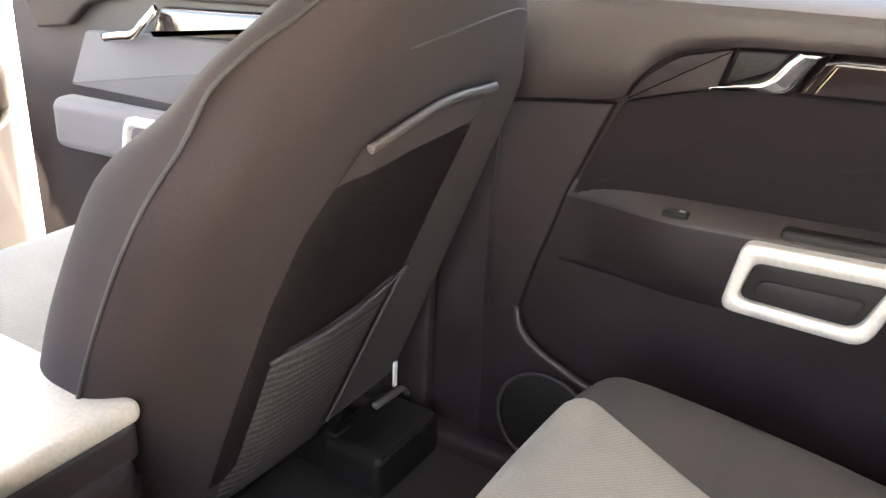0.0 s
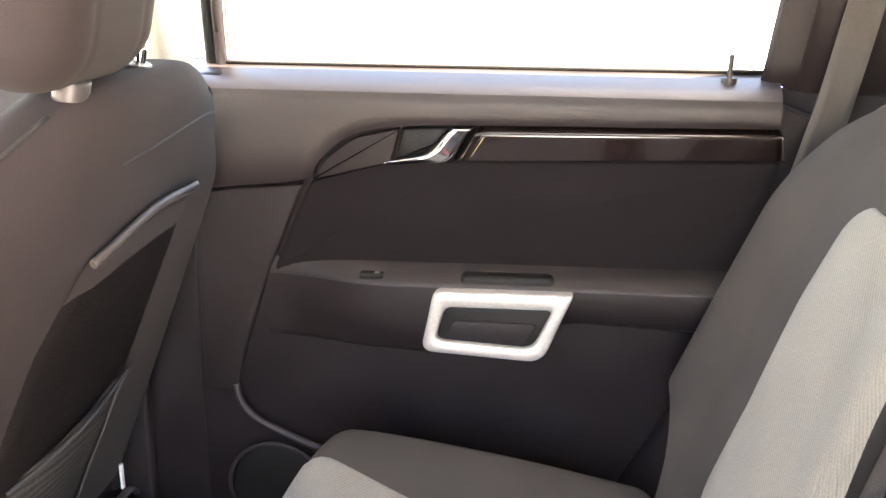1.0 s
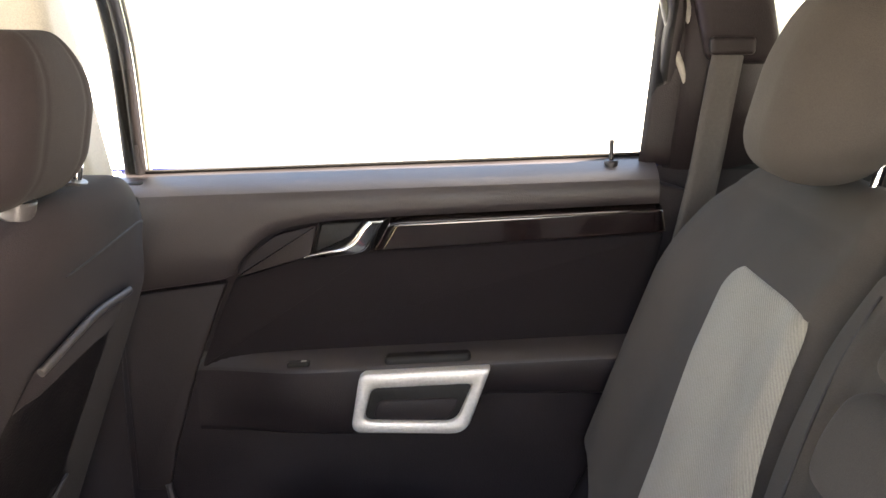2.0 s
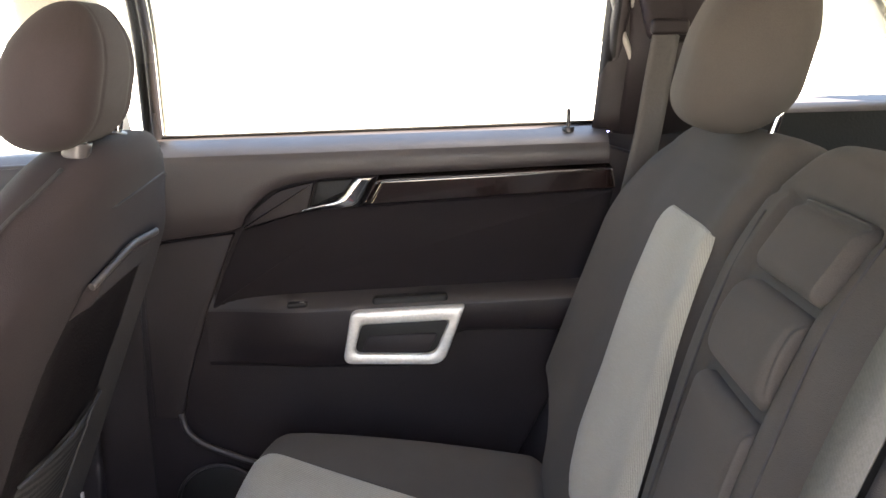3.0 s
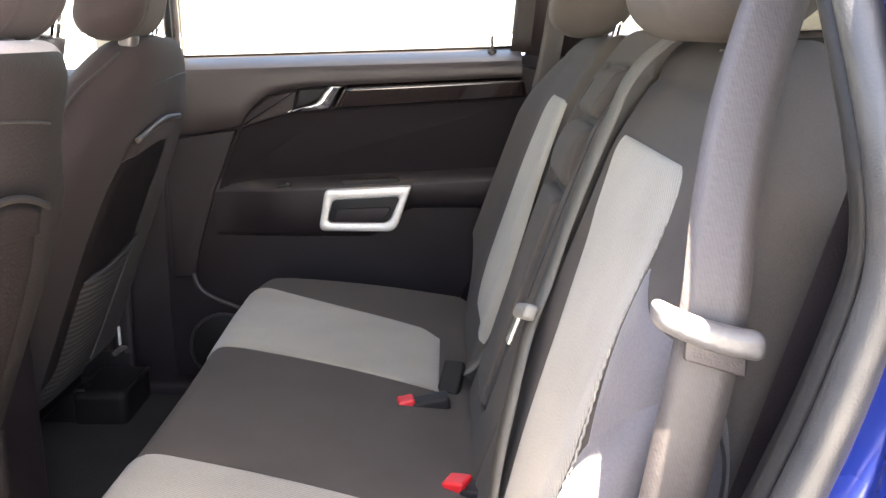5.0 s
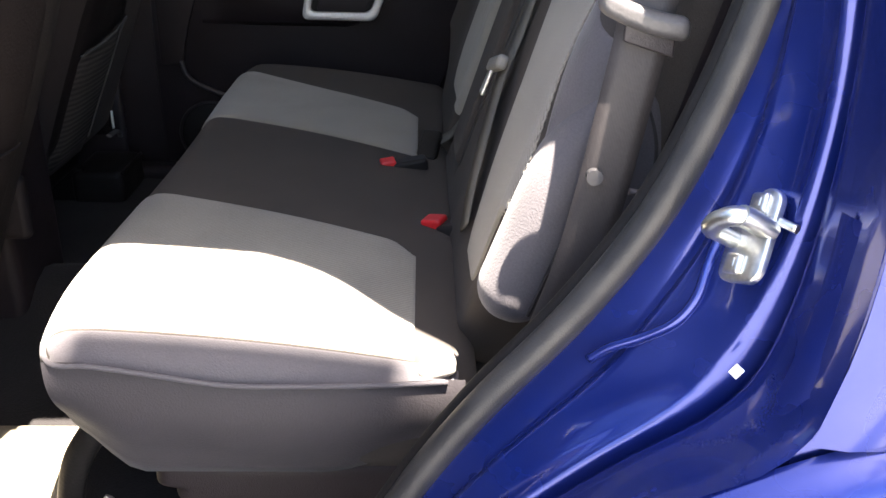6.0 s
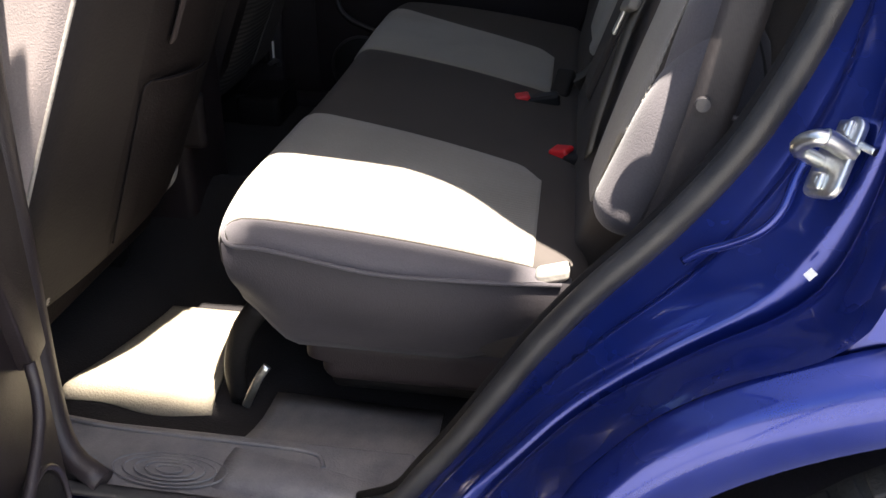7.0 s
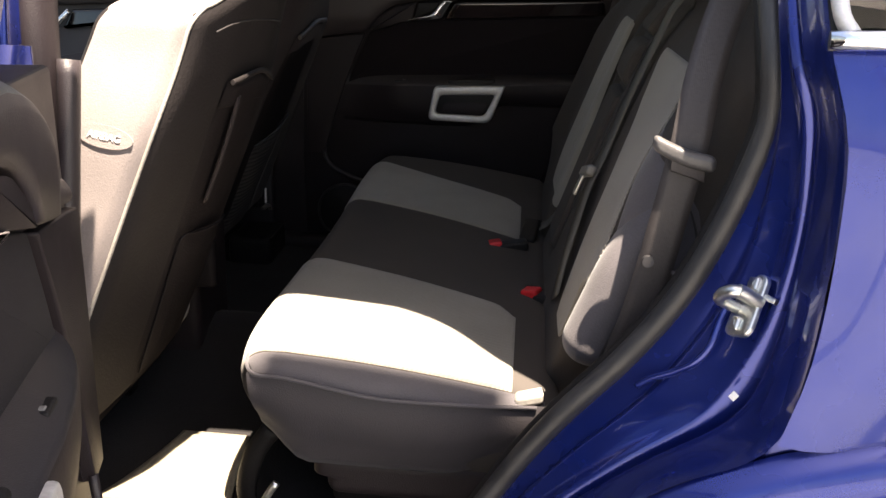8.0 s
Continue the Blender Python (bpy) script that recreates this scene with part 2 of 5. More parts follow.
def patch(fn, us, vs, lift=0.003, sink=0.005):
    """A sewn panel: fn(u, v, lift) over the grid us x vs, its rim sunk into what lies under it."""
    rows = []
    for i, u in enumerate(us):
        row = []
        for j, v in enumerate(vs):
            edge = min(i, j, len(us) - 1 - i, len(vs) - 1 - j)
            row.append(fn(u, v, (-sink, lift * 0.5, lift)[min(edge, 2)]))
        rows.append(row)
    return grid(rows)


def span(a, b, n, rim=0.006):
    s = 1 if b > a else -1
    return [a, a + s * rim * 0.5] + [a + s * rim + (b - a - 2 * s * rim) * i / n for i in range(n + 1)] + [b - s * rim * 0.5, b]


def round_poly(pts, r, k=5):
    """A 2D outline with its corners rounded; r: one radius or one for each corner."""
    out, n = [], len(pts)
    for i in range(n):
        p, a, b = Vector(pts[i]), Vector(pts[i - 1]), Vector(pts[(i + 1) % n])
        ri = r[i] if isinstance(r, (list, tuple)) else r
        ri = min(ri, 0.48 * (a - p).length, 0.48 * (b - p).length)
        if ri < 1e-5:
            out.append(p)
            continue
        s, e = p + (a - p).normalized() * ri, p + (b - p).normalized() * ri
        for j in range(k + 1):
            t = j / k
            out.append((1 - t) ** 2 * s + 2 * t * (1 - t) * p + t * t * e)
    return out


def plate(outline, y0, y1, edge=0.004, s=1.0, bulge=0.0):
    """A slab with the outline in x and z, its face at y0 and its back at y1, with a rounded face edge. s: -1 mirrors it in y."""
    n = len(outline)
    c = sum((Vector(p) for p in outline), Vector((0, 0))) / n
    sg = 1 if y1 > y0 else -1
    rows = []
    area = sum(outline[i - 1][0] * outline[i][1] - outline[i][0] * outline[i - 1][1] for i in range(n))
    turn = 1 if area > 0 else -1

    def inset(d):
        o = []
        for i in range(n):
            a, p, b = Vector(outline[i - 1]), Vector(outline[i]), Vector(outline[(i + 1) % n])
            t = (b - a)
            t = t.normalized() if t.length > 1e-9 else Vector((1, 0))
            o.append(p + Vector((-t.y, t.x)) * d * turn)
        return o
    for d, yy in ((0, y1), (0, y0 + sg * edge), (edge * 0.3, y0 + sg * edge * 0.3), (edge, y0)):
        rows.append([(p[0], s * yy, p[1]) for p in inset(d)])
    v, f = grid(rows, close_v=True)
    o = 3 * n
    f = f + [tuple(range(o, o + n)), tuple(range(n))[::-1]]
    return v, f


def block(a, b, r=0.004, n=1):
    h = [(b[i] - a[i]) / 2 for i in range(3)]
    c = Vector([(b[i] + a[i]) / 2 for i in range(3)])
    return pad(h, min(r, min(h) * 0.98), lambda p: p + c, n=(n, n, n), k=2)


def smoothstep(a, b, x):
    t = max(0.0, min(1.0, (x - a) / (b - a)))
    return t * t * (3 - 2 * t)


def text_part(name, words, size, m, mat, parent, depth=0.0006):
    cu = bpy.data.curves.new(name, "FONT")
    cu.body, cu.size, cu.extrude = words, size, depth
    cu.align_x, cu.align_y = "CENTER", "CENTER"
    tmp = bpy.data.objects.new(name, cu)
    scene.collection.objects.link(tmp)
    bpy.context.view_layer.update()
    me = bpy.data.meshes.new_from_object(tmp.evaluated_get(bpy.context.evaluated_depsgraph_get()))
    bpy.data.objects.remove(tmp)
    me.materials.append(M[mat])
    ob = new(name, me)
    ob.parent = parent
    ob.matrix_parent_inverse = Matrix.Identity(4)
    ob.matrix_basis = Matrix.Translation(-parent.location) @ m
    return ob


# ---------------- ground and surroundings ----------------
R = [0, 3, 8, 20, 60, 200, 900]
rows = [[(r * math.cos(2 * math.pi * k / 32), r * math.sin(2 * math.pi * k / 32), 0.0) for k in range(32)] for r in R[1:]]
gv, gf = grid(rows, close_v=True)
gf = gf + [tuple(range(32))]
tagged(part("ground", (gv, gf), "ground", None, smooth=False), "pale sunlit concrete ground", "ground", kind="structure")

# an added, unseen high sheet, its edge a little aslant, shades the bay beside the car
canopy = thing("added_shade", "added unseen sheet that shades the bay beside the car", "canopy", (1.635, -1.872, 0), kind="structure")
canopy.rotation_euler = (0, 0, math.atan(-0.015))
for name, geo in [("added_sheet", block((-1.15, -1.7, 6.0), (0.8, 0.0, 6.04), 0.02)), ("added_beam", block((-1.15, -1.6, 5.9), (0.8, -1.52, 6.0), 0.01))] + [("added_post", block((x - 0.04, -1.60, 0), (x + 0.04, -1.52, 5.9), 0.01)) for x in (-1.05, 0.7)]:
    part(name, geo, "shade_sheet", None).parent = canopy
# an added, unseen board out from the sheet's edge keeps sun off the cushion's side
part("added_board", block((-0.565, -0.02, 6.0), (-0.205, 0.052, 6.03), 0.008), "shade_sheet", None).parent = canopy

# ---------------- car body ----------------
body = thing("car_body", "dark blue metallic car body with open rear doorway", "car body")

# door opening, inner edge, where the rubber seal sits
A_PTS = [(-0.40, -0.525, 1.585), (-0.10, -0.515, 1.60), (0.13, -0.525, 1.595), (0.29, -0.555, 1.565), (0.385, -0.62, 1.49), (0.474, -0.672, 1.435),
         (0.484, -0.753, 1.30), (0.493, -0.795, 1.21), (0.499, -0.80, 1.155), (0.491, -0.80, 1.109), (0.468, -0.80, 1.034),
         (0.434, -0.80, 0.955), (0.382, -0.80, 0.876), (0.322, -0.80, 0.803), (0.277, -0.80, 0.74), (0.239, -0.80, 0.676),
         (0.200, -0.80, 0.61), (0.165, -0.795, 0.555), (0.135, -0.785, 0.505), (0.09, -0.775, 0.475)]
C_PTS = [(-0.40, -0.565, 1.63), (-0.10, -0.555, 1.645), (0.15, -0.565, 1.64), (0.31, -0.60, 1.605), (0.410, -0.67, 1.52), (0.501, -0.730, 1.460),
         (0.498, -0.812, 1.31), (0.503, -0.866, 1.22), (0.523, -0.87, 1.170), (0.530, -0.87, 1.116), (0.532, -0.87, 1.038),
         (0.527, -0.87, 0.966), (0.512, -0.87, 0.889), (0.483, -0.87, 0.842), (0.413, -0.87, 0.792), (0.350, -0.87, 0.742),
         (0.312, -0.87, 0.705), (0.273, -0.87, 0.654), (0.235, -0.87, 0.600), (0.200, -0.87, 0.52)]
D_PTS = [(-0.40, -0.585, 1.655), (-0.10, -0.575, 1.668), (0.16, -0.585, 1.662), (0.33, -0.625, 1.625), (0.425, -0.705, 1.54), (0.513, -0.775, 1.470),
         (0.507, -0.868, 1.31), (0.511, -0.925, 1.225), (0.530, -0.935, 1.154), (0.536, -0.938, 1.077), (0.536, -0.94, 0.994),
         (0.531, -0.942, 0.93), (0.520, -0.943, 0.872), (0.490, -0.943, 0.838), (0.434, -0.943, 0.812), (0.379, -0.943, 0.774),
         (0.343, -0.943, 0.733), (0.312, -0.943, 0.685), (0.285, -0.943, 0.61), (0.26, -0.943, 0.50)]
NP = 110
A, C, D = smooth_path(A_PTS, NP), smooth_path(C_PTS, NP), smooth_path(D_PTS, NP)


def between(P, Q, f, push=0.0, dy=0.0):
    """Points a share f of the way from P to Q, pushed square to the jamb (towards the opening) and in y."""
    out = []
    for i in range(NP):
        p = P[i].lerp(Q[i], f)
        d = (A[min(i + 1, NP - 1)] - A[max(i - 1, 0)]).normalized()
        nrm = Vector((0, 1, 0)).cross(d).normalized()
        if nrm.x > 0 and i > 30:
            nrm = -nrm
        g = f if Q is C and P is A else 0.0
        pocket = smoothstep(0.15, 0.55, g) * smoothstep(1.0, 0.75, g) * smoothstep(0.85, 0.93, A[i].z) * smoothstep(1.12, 1.00, A[i].z)
        out.append(p + nrm * push + Vector((0.013 * pocket, dy + 0.006 * pocket, 0)))
    return out


jamb_rows = [between(A, C, 0.0, 0.0, 0.012), between(A, C, 0.10), between(A, C, 0.30, -0.007), between(A, C, 0.36, -0.006), between(A, C, 0.41, 0.002), between(A, C, 0.48, 0.003),
             between(A, C, 0.62, 0.0), between(A, C, 0.78, 0.003), between(A, C, 0.86, 0.006), between(A, C, 0.90, 0.0055),
             between(A, C, 0.92, -0.003), between(A, C, 0.93, -0.030), between(A, C, 1.0, -0.034), between(C, D, 0.05, -0.010), between(C, D, 0.085, 0.003),
             between(C, D, 0.15, 0.005), between(C, D, 0.27, 0.004), between(C, D, 0.5, 0.0), between(C, D, 0.75, 0.002), between(C, D, 0.9, 0.001), D]
part("door_jamb", grid(jamb_rows), "jamb", body, "deep blue metallic painted door jamb")

part("jamb_bead", tube([(0.398, -0.824, 0.852), (0.412, -0.830, 0.866), (0.432, -0.838, 0.879), (0.452, -0.846, 0.896), (0.465, -0.846, 0.916), (0.472, -0.840, 0.94), (0.478, -0.836, 0.958)], 0.0045, n=40, flat=0.7), "jamb", body)

# outer skin of the rear quarter, from the jamb's edge back, with the flared wheel arch
E_PTS = [(0.262, 0.50), (0.285, 0.60), (0.312, 0.680), (0.343, 0.728), (0.379, 0.769), (0.434, 0.808), (0.506, 0.843), (0.565, 0.863),
         (0.66, 0.888), (0.80, 0.905), (0.95, 0.895), (1.10, 0.83), (1.20, 0.72), (1.25, 0.55)]
F_PTS = [(0.325, 0.40), (0.335, 0.50), (0.352, 0.59), (0.377, 0.650), (0.408, 0.695), (0.455, 0.733), (0.520, 0.768), (0.581, 0.790),
         (0.68, 0.812), (0.80, 0.820), (0.92, 0.805), (1.04, 0.75), (1.12, 0.66), (1.16, 0.52)]
NE = 70
E3 = smooth_path([(x, -0.945, z) for x, z in E_PTS], NE)
F3 = smooth_path([(x, -0.965, z) for x, z in F_PTS], NE)
flare = []
for f, dy in ((0.0, 0.006), (0.05, 0.0), (0.12, -0.012), (0.25, -0.016), (0.5, -0.014), (0.75, -0.008), (0.93, -0.003), (0.99, 0.002), (1.0, 0.012), (1.0, 0.05), (0.97, 0.12)):
    flare.append([E3[i].lerp(F3[i], f) + Vector((0, dy, 0)) for i in range(NE)])
part("wheel_arch", grid(flare), "paint", body, "flared blue wheel arch")
# quarter panel between beltline and arch crease
lower = smooth_path([(0.517, -0.9445, 0.862)] + [(x, -0.9465, z - 0.003) for x, z in ((0.565, 0.863), (0.66, 0.888), (0.80, 0.905), (0.95, 0.895), (1.10, 0.83), (1.20, 0.72))] + [(1.6, -0.93, 0.60)], 50)
upper = smooth_path([(0.513, -0.914, 1.228), (0.58, -0.92, 1.232), (0.8, -0.91, 1.245), (1.1, -0.88, 1.26), (1.6, -0.80, 1.27)], 50)
edge = smooth_path([(0.513, -0.914, 1.228), (0.534, -0.932, 1.154), (0.539, -0.937, 1.077), (0.539, -0.9395, 0.994), (0.533, -0.942, 0.93), (0.517, -0.9445, 0.862)], 14)
qrows = []
for j in range(14):
    f = j / 13
    base = [upper[i].lerp(lower[i], f) for i in range(50)]
    shift = edge[j] - base[0]
    qrows.append([base[i] + shift * max(0.0, 1 - i / 8) + Vector((0, -0.024 * math.sin(math.pi * f ** 0.6) * min(1, i / 5), 0)) for i in range(50)])
part("panel_return", grid([[edge[j] + Vector((-0.012, 0.040, 0.0)), edge[j] + Vector((-0.002, 0.012, -0.002)), edge[j] + Vector((0.03, 0.008, -0.002))] for j in range(8, 14)] + [[(0.47, -0.90, 0.80), (0.50, -0.932, 0.80), (0.55, -0.936, 0.80)]]), "paint", body)
part("quarter_panel", grid(qrows), "paint", body, "blue quarter panel")
part("inner_arch", grid([[(0.80 + 0.43 * math.cos(a), y, 0.36 + 0.455 * math.sin(a)) for a in [math.pi * k / 24 for k in range(25)]] for y in (-0.93, -0.55)]), "black", body)
part("far_roof_filler", grid([[(x, 0.50, 1.615), (x, 0.66, 1.60), (x, 0.675, 1.54)] for x in (-1.2, -0.5, 0.0, 0.4)] + [[(0.5, 0.50, 1.60), (0.5, 0.67, 1.58), (0.5, 0.738, 1.458)], [(1.2, 0.50, 1.56), (1.2, 0.66, 1.52), (1.2, 0.735, 1.455)]]), "beige", body, solid=0.01)
part("c_pillar", grid([[p + Vector((0.0, 0.004, 0)), p + Vector((w, 0.006 + 0.3 * w * smoothstep(1.45, 1.6, p.z), 0.0)), p + Vector((w + 0.01, 0.03 + 0.3 * w, 0.0))] for p, w in [(D[i], 0.010 + 0.24 * smoothstep(1.462, 1.495, D[i].z)) for i in range(12, 80) if D[i].z > 1.23]]), "black", body, "black pillar behind the rear doorway", solid=0.006)
# bright strip under the quarter window, and the glass and pillar over it
part("belt_moulding", tube([(0.505, -0.928, 1.237), (0.58, -0.93, 1.241), (0.8, -0.92, 1.254), (1.1, -0.89, 1.27), (1.5, -0.82, 1.28)], 0.0085, flat=0.6), "chrome", body, "bright chrome strip")
part("quarter_glass", grid([[(0.515, -0.905, 1.245), (0.8, -0.90, 1.262), (1.1, -0.87, 1.28), (1.4, -0.82, 1.29)],
                            [(0.53, -0.66, 1.54), (0.8, -0.63, 1.57), (1.02, -0.62, 1.55), (1.2, -0.64, 1.48)]]), "glass", body)
part("quarter_glass", grid([[(0.53, 0.905, 1.25), (0.8, 0.90, 1.262), (1.1, 0.87, 1.28), (1.4, 0.82, 1.29)],
                            [(0.47, 0.66, 1.54), (0.8, 0.63, 1.57), (1.02, 0.62, 1.55), (1.2, 0.64, 1.48)]]), "glass", body)
part("window_trim", tube([(0.527, -0.920, 1.240), (0.516, -0.908, 1.262), (0.516, -0.872, 1.32), (0.532, -0.775, 1.47)], 0.0075), "silver", body)

# roof, bonnet side pillars, tail and floor shell that close the cabin
roof_rows = []
for x, w, z in ((-1.15, 0.52, 1.52), (-0.9, 0.55, 1.59), (-0.5, 0.575, 1.645), (0.0, 0.58, 1.668), (0.5, 0.58, 1.655), (1.0, 0.57, 1.61), (1.55, 0.54, 1.51)):
    roof_rows.append([(x, w * k / 8, z + 0.035 * (1 - (k / 8) ** 2)) for k in range(-8, 9)])
part("roof", grid(roof_rows), "paint", body, solid=0.02)
part("headliner", grid([[(x, y * 0.97, z - 0.035) for x, y, z in r] for r in roof_rows]), "beige", body, "beige fabric roof lining")
for s in (-1, 1):
    part("roof_rail", tube([(-1.15, s * 0.54, 1.515), (-0.9, s * 0.565, 1.58), (-0.5, s * 0.57, 1.615), (0.0, s * 0.565, 1.63), (0.5, s * 0.575, 1.615), (1.0, s * 0.58, 1.575), (1.55, s * 0.56, 1.47)], 0.03), "beige" if s > 0 else "paint", body)
    part("a_pillar", tube([(-1.15, s * 0.55, 1.51), (-1.5, s * 0.70, 1.28), (-1.85, s * 0.80, 1.05)], 0.04), "beige", body)
    part("d_pillar", tube([(1.10, s * 0.58, 1.57), (1.22, s * 0.70, 1.42), (1.36, s * 0.83, 1.22)], 0.055), "beige", body)
part("windscreen", grid([[(-1.16, y * 0.54, 1.53) for y in (-1, 0, 1)], [(-1.80, y * 0.78, 1.06) for y in (-1, 0, 1)]]), "clear_glass", body)
part("dashboard", pad((0.15, 0.74, 0.10), 0.08, lambda p: Vector((-1.60 + p.x, p.y, 0.87 + p.z))), "plastic", body)
part("tail_glass", grid([[(1.56, y * 0.54, 1.50) for y in (-1, 0, 1)], [(1.64, y * 0.76, 1.22) for y in (-1, 0, 1)]]), "glass", body)
part("tailgate", block((1.58, -0.80, 0.40), (1.66, 0.80, 1.22), 0.02), "plastic", body)
part("bulkhead", block((-1.80, -0.86, 0.35), (-1.70, 0.86, 1.06), 0.02), "plastic", body)
part("front_sill", block((-1.6, -0.93, 0.28), (-0.42, -0.70, 0.475), 0.02), "paint", body)
part("bonnet", block((-2.9, -0.80, 0.60), (-1.80, 0.80, 1.02), 0.05), "paint", body)
part("underbody", block((-1.75, -0.74, 0.30), (1.6, 0.74, 0.42), 0.02), "black", body)

# far side of the body, behind the rear bench
part("far_quarter_trim", grid([[(0.42, 0.775, 0.45), (0.7, 0.74, 0.45), (1.0, 0.74, 0.45), (1.58, 0.70, 0.45)],
                               [(0.43, 0.775, 0.9), (0.7, 0.75, 0.9), (1.0, 0.75, 0.9), (1.58, 0.72, 0.9)],
                               [(0.45, 0.775, 1.22), (0.7, 0.765, 1.225), (1.0, 0.765, 1.235), (1.58, 0.74, 1.25)],
                               [(0.46, 0.772, 1.248), (0.7, 0.764, 1.250), (1.0, 0.762, 1.256), (1.58, 0.735, 1.28)]]), "black", body, "dark plastic luggage side trim")
part("far_quarter_ledge", grid([[(0.46, 0.772, 1.248), (0.7, 0.764, 1.250), (1.0, 0.762, 1.256), (1.58, 0.735, 1.28)],
                                [(0.465, 0.776, 1.256), (0.7, 0.768, 1.258), (1.0, 0.766, 1.264), (1.58, 0.738, 1.288)],
                                [(0.48, 0.815, 1.272), (0.7, 0.808, 1.274), (1.0, 0.805, 1.280), (1.58, 0.77, 1.30)],
                                [(0.50, 0.90, 1.22), (0.7, 0.90, 1.22), (1.0, 0.89, 1.23), (1.58, 0.81, 1.25)]]), "upper_trim", body, "smooth grey ledge under the quarter window")
part("far_outer_skin", grid([[(-0.36, 0.93, 0.35), (0.5, 0.94, 0.35), (1.6, 0.90, 0.35)], [(-0.36, 0.94, 0.9), (0.5, 0.945, 0.9), (1.6, 0.90, 0.9)], [(-0.36, 0.91, 1.2), (0.5, 0.92, 1.22), (1.6, 0.83, 1.26)]]), "paint", body, solid=0.01)
part("near_quarter_trim", grid([[(0.60, -0.735, 0.45), (1.0, -0.74, 0.45), (1.58, -0.70, 0.45)], [(0.60, -0.75, 0.9), (1.0, -0.75, 0.9), (1.58, -0.72, 0.9)], [(0.60, -0.79, 1.22), (1.0, -0.79, 1.235), (1.58, -0.76, 1.25)]]), "plastic", body)

# far pillar trim between rear door and quarter glass, with the belt's upper cover
part("far_pillar", grid([[(0.455, 0.755, 1.22), (0.47, 0.735, 1.22), (0.53, 0.73, 1.22), (0.60, 0.75, 1.23), (0.61, 0.80, 1.23)],
                         [(0.465, 0.745, 1.36), (0.48, 0.728, 1.36), (0.535, 0.722, 1.36), (0.585, 0.74, 1.36), (0.59, 0.79, 1.36)],
                         [(0.462, 0.725, 1.48), (0.475, 0.71, 1.48), (0.525, 0.705, 1.48), (0.565, 0.72, 1.48), (0.57, 0.77, 1.48)],
                         [(0.43, 0.60, 1.62), (0.44, 0.585, 1.62), (0.50, 0.58, 1.62), (0.54, 0.60, 1.62), (0.55, 0.64, 1.62)]]), "plastic", body, "dark plastic pillar trim", solid=0.006)
part("window_pillar", grid([[(0.418, 0.752, 1.225), (0.428, 0.746, 1.225), (0.47, 0.745, 1.225), (0.52, 0.75, 1.225)],
                             [(0.422, 0.752, 1.26), (0.432, 0.746, 1.26), (0.47, 0.745, 1.26), (0.52, 0.75, 1.26)],
                             [(0.430, 0.748, 1.36), (0.440, 0.740, 1.36), (0.475, 0.736, 1.36), (0.52, 0.74, 1.36)],
                             [(0.436, 0.738, 1.45), (0.446, 0.728, 1.45), (0.475, 0.722, 1.45), (0.52, 0.73, 1.45)],
                             [(0.420, 0.66, 1.55), (0.43, 0.65, 1.55), (0.47, 0.645, 1.55), (0.52, 0.65, 1.55)]]), "plastic", body, "dark pillar trim behind the rear window", solid=0.006)
part("belt_cover", pad((0.052, 0.02, 0.085), 0.016, lambda p: Vector((0.526 + p.x - 0.30 * p.z, 0.705 + p.y - 0.25 * p.z, 1.452 + p.z))), "plastic", body, "black plastic belt guide cover")
for x in (0.0, 0.030):
    part("seal_trim", tube([(0.404 + x, 0.66, 1.55), (0.436 + x, 0.715, 1.45), (0.457 + x, 0.732, 1.39), (0.478 + x, 0.736, 1.335), (0.486 + x, 0.738, 1.26)], 0.0055), "piping", body, "pale rubber seal lip")
part("far_rear_pillar", plate(round_poly([(0.82, 1.50), (0.857, 1.45), (0.902, 1.391), (0.956, 1.327), (1.0, 1.272), (1.45, 1.285), (1.45, 1.56), (0.82, 1.60)], 0.004), 0.755, 0.80, 0.010), "beige", body, "pale beige rear pillar trim", smooth="auto")

# middle pillars
for s, xc in ((1, -0.39), (-1, -0.348)):
    part("b_pillar", pad((0.055, 0.045, 0.235), 0.018, lambda p, s=s, xc=xc: Vector((xc + p.x - 0.06 * (p.z + 0.485), s * (0.80 + p.y - 0.26 * (p.z + 0.425)), 1.365 + p.z))), "beige" if s > 0 else "paint", body,
         "pale beige pillar trim" if s > 0 else "blue painted pillar")
    part("b_pillar_base", pad((0.06, 0.05, 0.385), 0.018, lambda p, s=s, xc=xc: Vector((xc - 0.015 + p.x, s * (0.79 + p.y - 0.16 * max(0.0, p.z - 0.15)), 0.795 + p.z))), "plastic", body)
for dx in (-0.02, 0.012):
    part("pillar_rib", tube([(-0.30 + dx, -0.847, 0.55), (-0.30 + dx, -0.850, 0.9), (-0.312 + dx, -0.800, 1.15), (-0.33 + dx, -0.715, 1.45)], 0.006, n=24), "paint", body)
part("pillar_seal", tube([(-0.272, -0.712, 1.158), (-0.273, -0.722, 1.10), (-0.279, -0.74, 0.95), (-0.286, -0.74, 0.75), (-0.288, -0.745, 0.57), (-0.266, -0.765, 0.50), (-0.22, -0.78, 0.475)], 0.0125, flat=1.3), "plastic_mid", body, "grey-brown pillar edge trim")
part("pillar_lining", tube([(-0.325, -0.60, 1.56), (-0.315, -0.68, 1.30), (-0.305, -0.72, 1.12), (-0.315, -0.73, 0.80), (-0.315, -0.73, 0.50)], 0.020, flat=1.5), "plastic", body)

